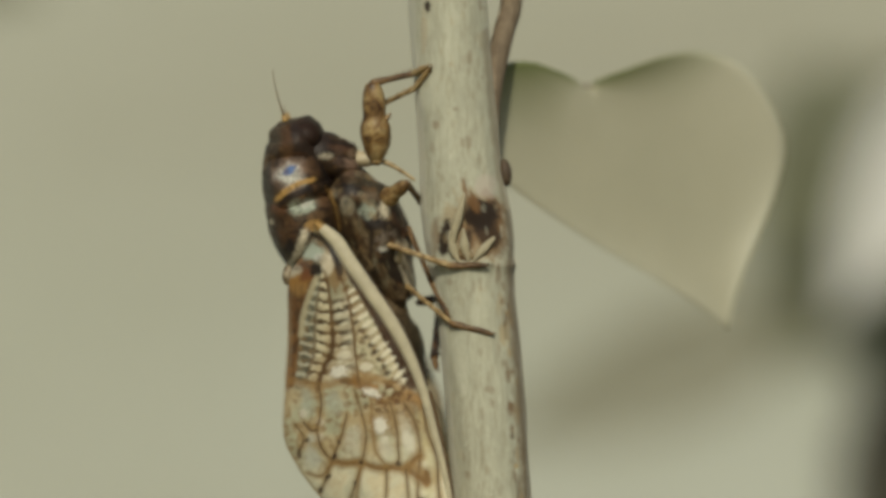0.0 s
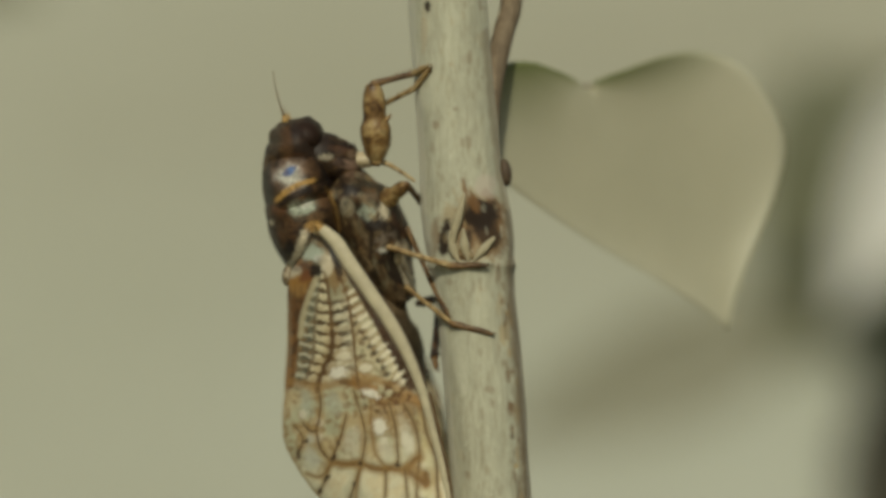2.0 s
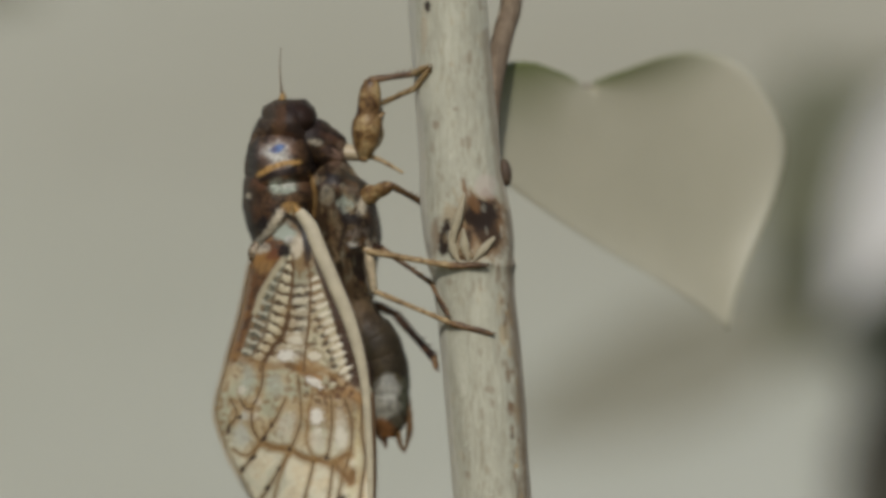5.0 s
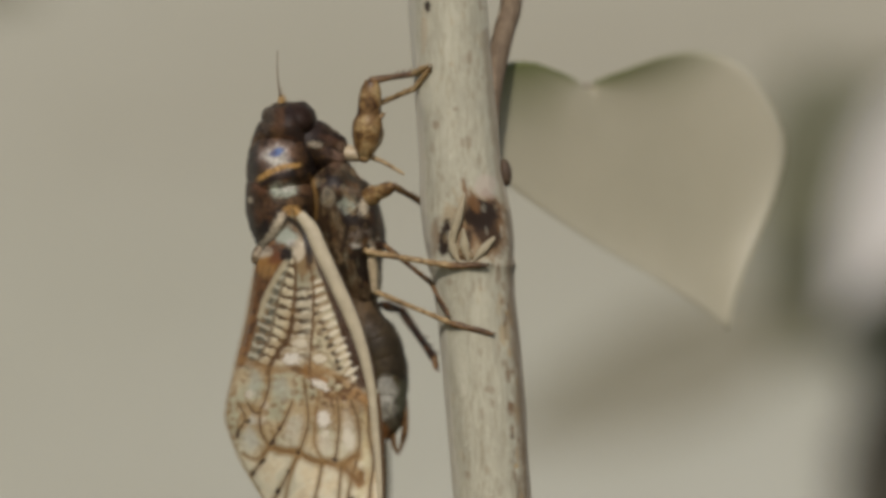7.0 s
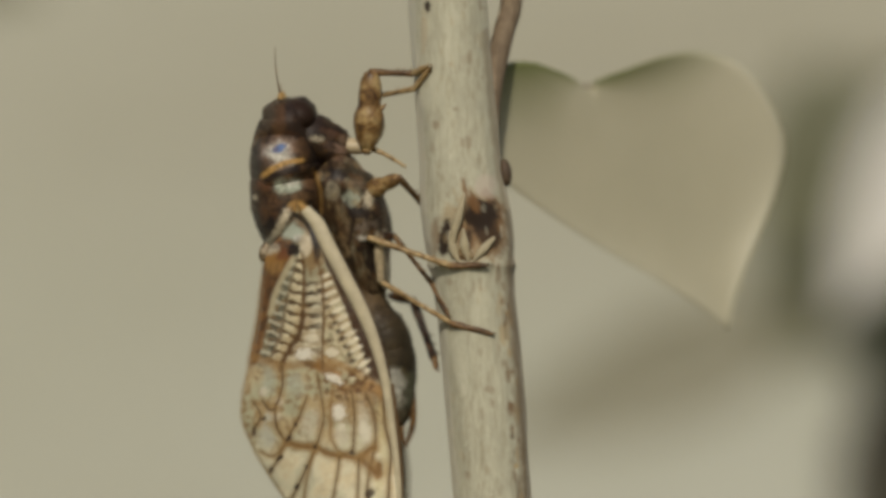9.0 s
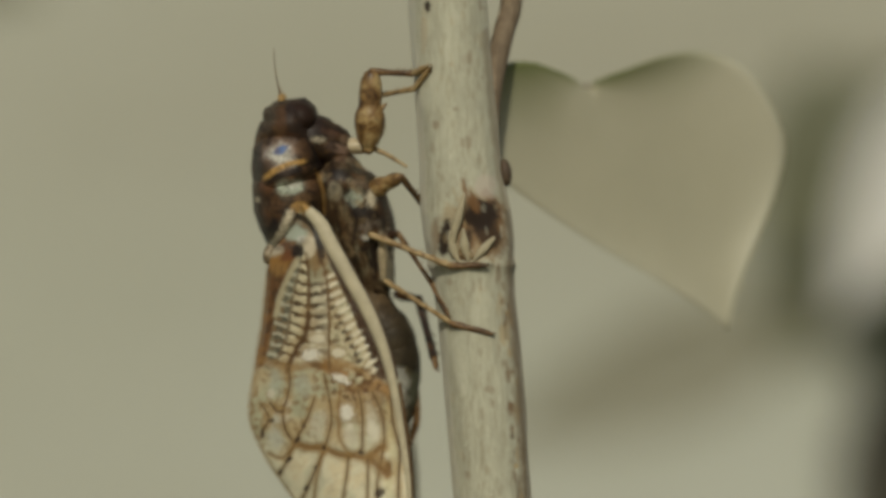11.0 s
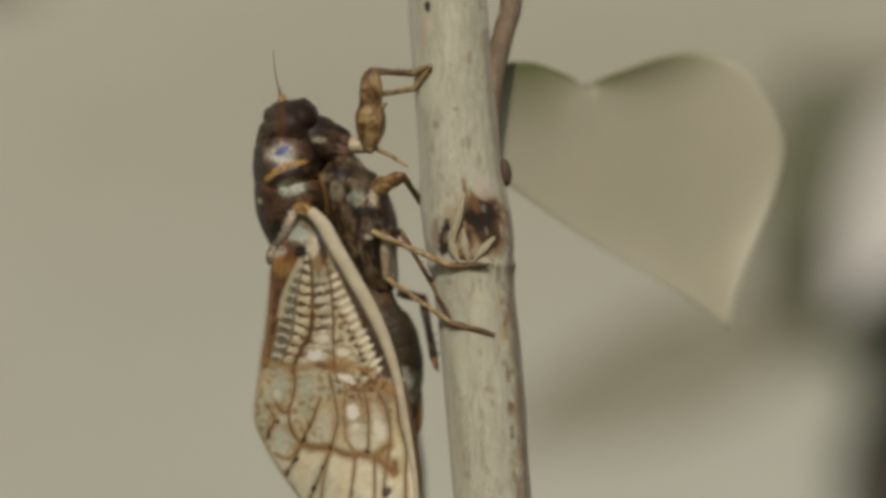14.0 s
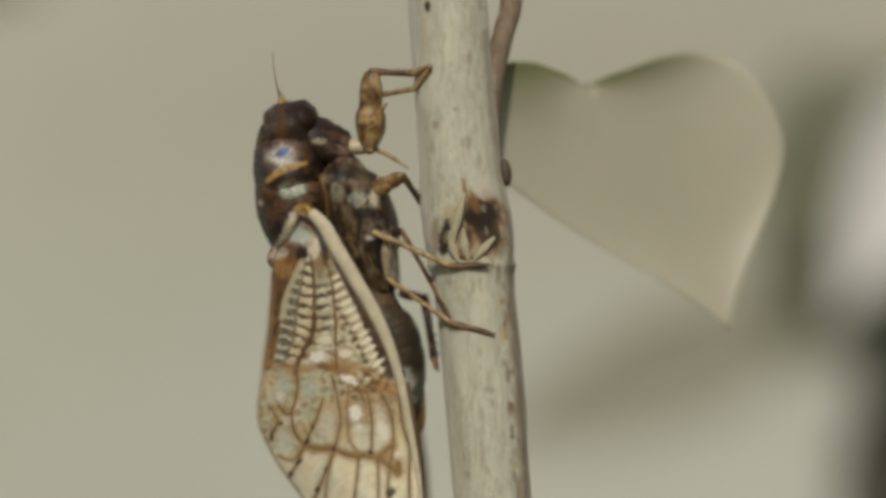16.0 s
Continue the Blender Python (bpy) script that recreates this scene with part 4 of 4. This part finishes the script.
    lay(strip * spot_weight(u, v, wob, 466, 462, 18, 16, -20, 0.4) * 0.55, (0.46, 0.25, 0.075))
    lay(strip * smooth(10, 4, u - left + 4 * n2) * smooth(462, 490, v) * (1 - smooth(585, 625, v)) * 0.5, (0.36, 0.27, 0.17))
    lay(strip * smooth(0.5, 0.9, np.sin((u - left) * 0.55 + 2 * n1)) * 0.5, (0.11, 0.05, 0.02))
    # outer half
    node = 640 + 46 * smooth(540, 600, u) + 10 * n1
    outer = smooth(-12, 14, v - node + 8 * n2)
    low = smooth(745, 815, v + 18 * n1)
    lay(outer, (0.56, 0.47, 0.295))
    lay(outer * smooth(-0.15, 0.3, n1 + 0.3 * n2) * 0.7, (0.46, 0.44, 0.295))
    lay(outer * smooth(0.0, 0.4, -n1 + 0.4 * n2) * 0.6, (0.47, 0.33, 0.165))
    lay(outer * low, (0.81, 0.725, 0.525))
    lay(outer * low * smooth(-0.05, 0.35, n1 - 0.3 * n2) * 0.7, (0.74, 0.69, 0.50))
    lay(outer * low * smooth(0.05, 0.4, -n1 - 0.3 * n2) * 0.35, (0.76, 0.56, 0.30))
    lay(outer * (1 - low) * smooth(-0.1, 0.35, -n2 + 0.15 * n3) * 0.75, (0.30, 0.185, 0.08))
    lay(outer * (1 - low) * spot_weight(u, v, wob, 585, 730, 56, 40, 0, 0.6) * smooth(-0.3, 0.3, n2) * 0.5, (0.32, 0.19, 0.08))
    clear += outer * (0.10 + 0.10 * smooth(0.0, 0.4, n1))
    spots([(432, 664, 12, 24, 8), (482, 676, 17, 18, 0)], (0.41, 0.42, 0.335), 0.6, 0.6)
    spots([(420, 762, 15, 20, 5), (428, 728, 9, 10, 15)], (0.55, 0.53, 0.44), 0.7, 0.5)
    spots([(553, 775, 12, 16, 0), (598, 750, 12, 30, -2), (500, 745, 16, 24, 14)], (0.64, 0.56, 0.43), 0.6, 0.6)
    spots([(634, 738, 10, 22, -8), (628, 800, 8, 50, 0), (612, 866, 9, 26, 8)], (0.62, 0.53, 0.29), 0.55, 0.5)
    spots([(423, 685, 8, 9, 10), (448, 703, 8, 7, 30), (440, 729, 8, 11, 5), (597, 770, 9, 20, -4), (556, 758, 8, 7, 0)], (0.70, 0.63, 0.49), 0.75, 0.5)
    mottle = spot_weight(u, v, wob, 622, 722, 24, 48, -6, 0.5) * smooth(-0.15, 0.25, n2 + 0.6 * n3)
    lay(mottle * 0.6, (0.21, 0.115, 0.048))
    # nodal band and cross band
    strokes([(404, 622), (430, 630), (462, 642), (500, 642), (528, 648)], 8, (0.28, 0.15, 0.05), 0.7)
    strokes([(505, 641), (518, 646), (532, 648)], 6, (0.13, 0.065, 0.025), 0.8)
    strokes([(529, 645), (548, 660), (566, 690), (596, 692), (622, 694), (640, 712)], 11, (0.27, 0.135, 0.04), 0.9)
    strokes([(540, 634), (575, 655), (600, 672), (626, 700)], 8, (0.36, 0.20, 0.07), 0.7)
    strokes([(455, 778), (480, 786), (507, 790), (530, 802), (547, 808), (585, 815), (600, 806), (612, 800)], 5, (0.20, 0.105, 0.038), 0.85, 0.3)
    strokes([(590, 812), (602, 818), (612, 838), (612, 850)], 8, (0.36, 0.19, 0.07), 0.7)
    spots([(612, 842, 9, 12, 0)], (0.20, 0.10, 0.05), 0.7)
    band = spot_weight(u, v, wob, 590, 690, 62, 26, 12, 0.4) * smooth(-0.1, 0.3, -n2 - 0.6 * n3)
    lay(band * 0.85, (0.115, 0.052, 0.018))
    # white cells
    for m in ((503, 624, 16, 10, 6), (519, 597, 14, 8, 5), (553, 672, 14, 8, 34), (554, 731, 12, 15, 10), (552, 625, 13, 8, 4)):
        spots([(m[0], m[1], m[2] + 4, m[3] + 4, m[4])], (0.24, 0.135, 0.05), 0.55)
        spots([m], (0.77, 0.70, 0.58) if m[1] > 610 and m[0] != 552 else (0.70, 0.61, 0.45), 0.92, 0.35)
    spots([(560, 662, 8, 5, 34)], (0.40, 0.22, 0.09), 0.8)
    # long veins
    strokes([(500, 452), (476, 486), (458, 518), (448, 546)], 5.5, (0.50, 0.42, 0.265), 0.9)
    strokes(CUBITAL[:4], 3.6, (0.13, 0.065, 0.024), 0.9)
    strokes(CUBITAL[3:], 5.0, (0.095, 0.044, 0.016), 0.95, 0.4)
    strokes(MEDIAL, 2.6, (0.15, 0.08, 0.03), 0.9)
    strokes([(538, 398), (538, 430), (541, 462)], 5, (0.10, 0.05, 0.02), 0.85)
    for line, w, mt in VEINS[2:]:
        tone = (0.095, 0.05, 0.02) if mt is VEIN_MAT else (0.22, 0.115, 0.04)
        strokes(line, w * 0.66, tone, 0.88, 0.55)
    spots(SPOTS, (0.045, 0.027, 0.02), 0.9, 0.45)
    # root joints
    root = 1 - smooth(448, 470, v)
    for m in BODY_SPOTS:
        if m[1] > 340 and m[0] < 560:
            w = spot_weight(u, v, wob, *m[:5]) * m[6] * root
            lay(w, m[5])
            shut(w)
    for pts, w, c, strength in BODY_LINES[2:4]:
        lay((1 - smooth(0.55 * w, 1.25 * w, line_gap(u, v, pts))) * strength, c)
    # hind margin of the outer half
    rim = smooth(9, 3, u - left + 3 * n2) * smooth(600, 660, v)
    lay(rim * 0.55, (0.36, 0.25, 0.13))
    # pale cells stand proud of the dark bars and veins
    co = np.empty(len(u) * 3, np.float32)
    ob.data.vertices.foreach_get("co", co)
    co[1::3] += (-3.2 if near else 3.2) * S * col.mean(1)
    ob.data.vertices.foreach_set("co", co)
    attr = ob.data.color_attributes.new("pigment", "FLOAT_COLOR", "POINT")
    attr.data.foreach_set("color", np.concatenate([col, np.clip(clear, 0, 0.6)[:, None]], 1).astype(np.float32).ravel())


def dress_wing(wing, flip):
    """The leading edge and the raised veins of a wing."""

    def W(u, v, lift):
        d = wing_depth(u, v) - lift
        return P(u, v, d) if flip > 0 else P(u - 9.5, v, 2 * mid(v) - d + 6)

    bug("costa", tube_bm([W(u, v, 2) for u, v in COSTA_LINE], [9 * S, 13 * S, 13 * S, 12.5 * S, 12 * S, 10 * S, 8 * S, 7 * S, 6 * S, 5 * S, 4 * S, 3 * S], 10, 60, 0.6), COSTA_MAT, wing, "thick cream leading edge")
    bug("edge_vein", tube_bm([W(u, v, 3) for u, v in [(654, 690), (656, 760), (655, 860), (646, 930)]], [3 * S, 3 * S, 3 * S, 2 * S], 6, 20), VEIN_MAT, wing, "brown edge line")
    rim = [(curve_at(HIND, v) + 2, v) for v in range(460, 1001, 30)]
    bug("hem", tube_bm([W(u, v, 0) for u, v in rim], [1.2 * S, 1.4 * S, 1.1 * S], 6, 60), OCHRE, wing, "ochre hind margin")
    for line, w, mt in VEINS:
        if mt is VEIN_MAT:
            bug("vein", tube_bm([W(u, v, 0.5) for u, v in line], [w * 0.14 * S, w * 0.20 * S, w * 0.18 * S, w * 0.1 * S], 6, 6 * len(line), 0.6, rough=0.5), mt, wing)


near_wing = bug("forewing", wing_bm(1), WING_MAT, label="brown-mottled forewing with a cream leading edge")
wing_pigment(near_wing, True)
thicken(near_wing, 0.00006)
dress_wing(near_wing, 1)
far_wing = bug("forewing", wing_bm(-1, 120, 50), WING_MAT, label="brown-mottled forewing folded on the far flank")
wing_pigment(far_wing, False)
thicken(far_wing, 0.00006)
dress_wing(far_wing, -1)

# ---- legs: hip on the body, ankle and claw planted on the stem ----
# hip, knee, ankle, claw (u, v, d), widths of the three pieces, materials of femur, tibia and foot, and the way the knee leans
LEGS = [
    ((643, 274, -10), (657, 138, -30), (730, 131, -30), (758, 117, -66), (22, 6.5, 6), (FEMUR_MAT, LIMB, LIMB_PALE)),
    ((655, 262, 30), (668, 184, 24), (732, 158, -34), (764, 118, -68), (16, 5.5, 5.5), (FEMUR_MAT, LIMB_PALE, LIMB_PALE)),
    ((632, 350, -10), (691, 325, -62), (744, 357, -4), (757, 380, 14), (14, 6.5, 5), (FEMUR_MAT, LIMB, LIMB)),
    ((628, 430, 6), (656, 441, -24), (798, 471, -76), (864, 469, -84), (7, 6, 6), (LIMB_PALE, LIMB_PALE, LIMB)),
    ((640, 430, 20), (676, 446, 4), (764, 502, -16), (796, 562, -58), (9, 5, 5), (SHELL_LIMB, LIMB, LIMB)),
    ((648, 440, -26), (664, 512, -10), (800, 573, -62), (874, 592, -74), (9, 5, 6.5), (CREAM, LIMB_PALE, LIMB)),
    ((658, 536, 60), (696, 558, 92), (768, 634, 24), (774, 656, 8), (9, 8.5, 6), (SHELL_LIMB, SHELL_LIMB, LIMB)),
]


def limb_bm(length, w, kind):
    """A piece of leg along -z from its joint."""
    bm = bmesh.new()
    if kind == 0:
        shape = [0.45, 0.95, 1.2, 1.25, 0.9, 0.95, 0.85, 0.5] if w > 12 else [0.7, 1.0, 0.95, 0.8, 0.7]
    elif kind == 1:
        shape = [0.95, 1.0, 0.85, 0.8, 0.85, 0.95]
    else:
        shape = [0.8, 1.0, 0.9, 1.0, 0.75, 0.3]
    tube_bm([Vector((0, 0, -length * k / 4)) for k in range(5)], [x * w * S for x in shape], 10, 20, 0.9, bm)
    ball = bmesh.ops.create_uvsphere(bm, u_segments=10, v_segments=6, radius=w * S * shape[0] * 1.05)
    if kind == 1:
        for k in range(3):
            z = -length * (0.6 + 0.15 * k)
            a = Vector((w * S * 0.7, 0, z))
            tube_bm([a, a + Vector((w * S * 0.9, 0, -w * S * 1.1))], [w * S * 0.2, w * S * 0.06], 5, 2, 1.0, bm)
    if kind == 0 and w > 18:
        a = Vector((-w * S * 0.8, 0, -length * 0.52))
        tube_bm([a, a + Vector((-w * S * 0.55, 0, -w * S * 0.5))], [w * S * 0.3, w * S * 0.05], 6, 3, 1.0, bm)
    if kind == 2:
        for k in (-1, 1):
            a = Vector((0, 0, -length * 0.97))
            tube_bm([a, a + Vector((w * S * 0.5, k * w * S * 0.6, -w * S * 0.8))], [w * S * 0.3, w * S * 0.06], 5, 3, 1.0, bm)
    return bm


def stretch(a, b, hint):
    """The pose of a piece whose -z runs from a to b."""
    z = (a - b).normalized()
    x = hint.cross(z).normalized()
    y = z.cross(x)
    m = Matrix((x, y, z)).transposed().to_4x4()
    m.translation = a
    return m


legs = []
for hip, knee, ankle, claw, widths, mats in LEGS:
    h, k, a, c = (P(*p) for p in (hip, knee, ankle, claw))
    pieces = []
    for n, (name, p, q) in enumerate((("femur", h, k), ("tibia", k, a), ("tarsus", a, c))):
        bm = limb_bm((q - p).length, widths[n], n)
        pieces.append(part(name, bm, mats[n], cicada))
    legs.append((h, k, a, c, pieces))

# ---- what moves: the cicada leans out from the stem and slowly settles back; its feet stay ----
# seconds, shift right and down in plan units, turn in degrees
LEAN_ROWS = [
    (0.0, 54.5, 31.5, 12.25), (0.5, 54.4, 31.5, 12.2), (1.0, 54.3, 31.7, 12.2), (1.5, 55.0, 32.3, 12.2), (2.0, 54.1, 33.0, 12.1), (2.5, 51.5, 30.5, 12.1), (2.8, 46.5, 25.0, 11.4), (3.0, 35.2, 8.3, 8.94), (3.5, 5.3, -6.7, 2.12),
    (4.0, 0.0, 0.0, 0.0), (4.2, 0.6, 2.0, 0.1), (6.3, 5.5, 9.6, 1.9), (6.5, 6.2, 9.8, 2.0), (7.0, 7.0, 9.4, 2.5), (7.5, 10.0, 6.5, 3.3), (8.0, 13.0, 3.9, 4.2), (8.5, 15.8, 2.4, 4.7), (9.0, 18.6, 0.8, 5.3), (9.5, 21.0, 0.8, 5.8),
    (11.5, 26.0, 3.2, 6.95), (12.0, 26.4, 3.2, 7.0), (12.5, 27.0, 2.8, 7.3), (13.0, 28.8, 2.7, 7.5), (13.5, 29.8, 2.8, 7.8), (14.0, 29.5, 3.2, 7.7), (14.5, 29.8, 3.8, 7.8), (15.0, 30.3, 4.0, 8.0), (15.5, 30.8, 4.6, 8.2), (16.0, 31.5, 5.6, 8.3)]


# seconds, degrees by which the abdomen bends away from the stem
BEND = [(0.0, 28.0), (2.5, 28.0), (2.8, 26.0), (3.0, 22.0), (3.2, 10.0), (3.5, 2.5), (4.0, 0.0), (4.2, 0.5), (6.3, 6.5), (7.0, 8.5), (8.0, 9.8), (9.0, 11.5), (12.5, 14.0), (16.0, 14.5)]
# seconds, degrees by which the body rolls round its length
ROLL = [(0.0, 4.6), (2.5, 4.6), (3.0, 3.8), (3.5, 1.2), (4.0, 0.0), (4.2, 0.1), (6.3, 2.6), (8.0, 3.2), (12.0, 3.4), (16.0, 3.5)]


def lean(t):
    du, dv, turn = (curve_at([(r[0], r[n]) for r in LEAN_ROWS], t) for n in (1, 2, 3))
    k = S * (1 + 40 / REACH)
    roll = curve_at(ROLL, t)
    return pose(PIVOT.x + (du + 1.5 * roll) * k, PIVOT.y, PIVOT.z - dv * k, 0, -turn, 0) @ Matrix.Rotation(radians(-roll), 4, Vector((-0.26, 0, 0.966)))


def knee_place(h, a, l1, l2, pole):
    """The knee between hip and ankle, bent towards the pole."""
    way = a - h
    gap = min(max(way.length, abs(l1 - l2) * 1.02), (l1 + l2) * 0.999)
    way = way.normalized()
    x = (l1 * l1 - l2 * l2 + gap * gap) / (2 * gap)
    up = pole - h
    up = (up - way * up.dot(way)).normalized()
    return h + way * x + up * math.sqrt(max(l1 * l1 - x * x, 0.0))


def motions():
    times = sorted({r[0] for r in LEAN_ROWS} | {round(2.5 + 0.1 * k, 1) for k in range(18)} | {round(0.5 * k, 1) for k in range(33)})
    bodies = [(t, lean(t)) for t in times]
    walk(cicada, bodies)
    walk(abdomen, [(t, Matrix.Translation(WAIST - PIVOT) @ pose(0, 0, 0, 0, curve_at(BEND, t), 0)) for t in times])
    walk(rostrum, [(t, Matrix.Translation(BEAK - PIVOT) @ pose(0, 0, 0, 0, 1.3 * curve_at([(r[0], r[3]) for r in LEAN_ROWS], t), 0)) for t in times])
    for h, k, a, c, (femur, tibia, tarsus) in legs:
        l1, l2 = (k - h).length, (a - k).length
        rows = ([], [], [])
        for t, body in bodies:
            back = body.inverted()
            hip, ankle, claw = h - PIVOT, back @ a, back @ c
            knee = knee_place(hip, ankle, l1, l2, k - PIVOT)
            hint = Vector((0, 1, 0))
            rows[0].append((t, stretch(hip, knee, hint)))
            rows[1].append((t, stretch(knee, ankle, hint)))
            rows[2].append((t, stretch(ankle, claw, hint)))
        for ob, r in zip((femur, tibia, tarsus), rows):
            walk(ob, r)


motions()
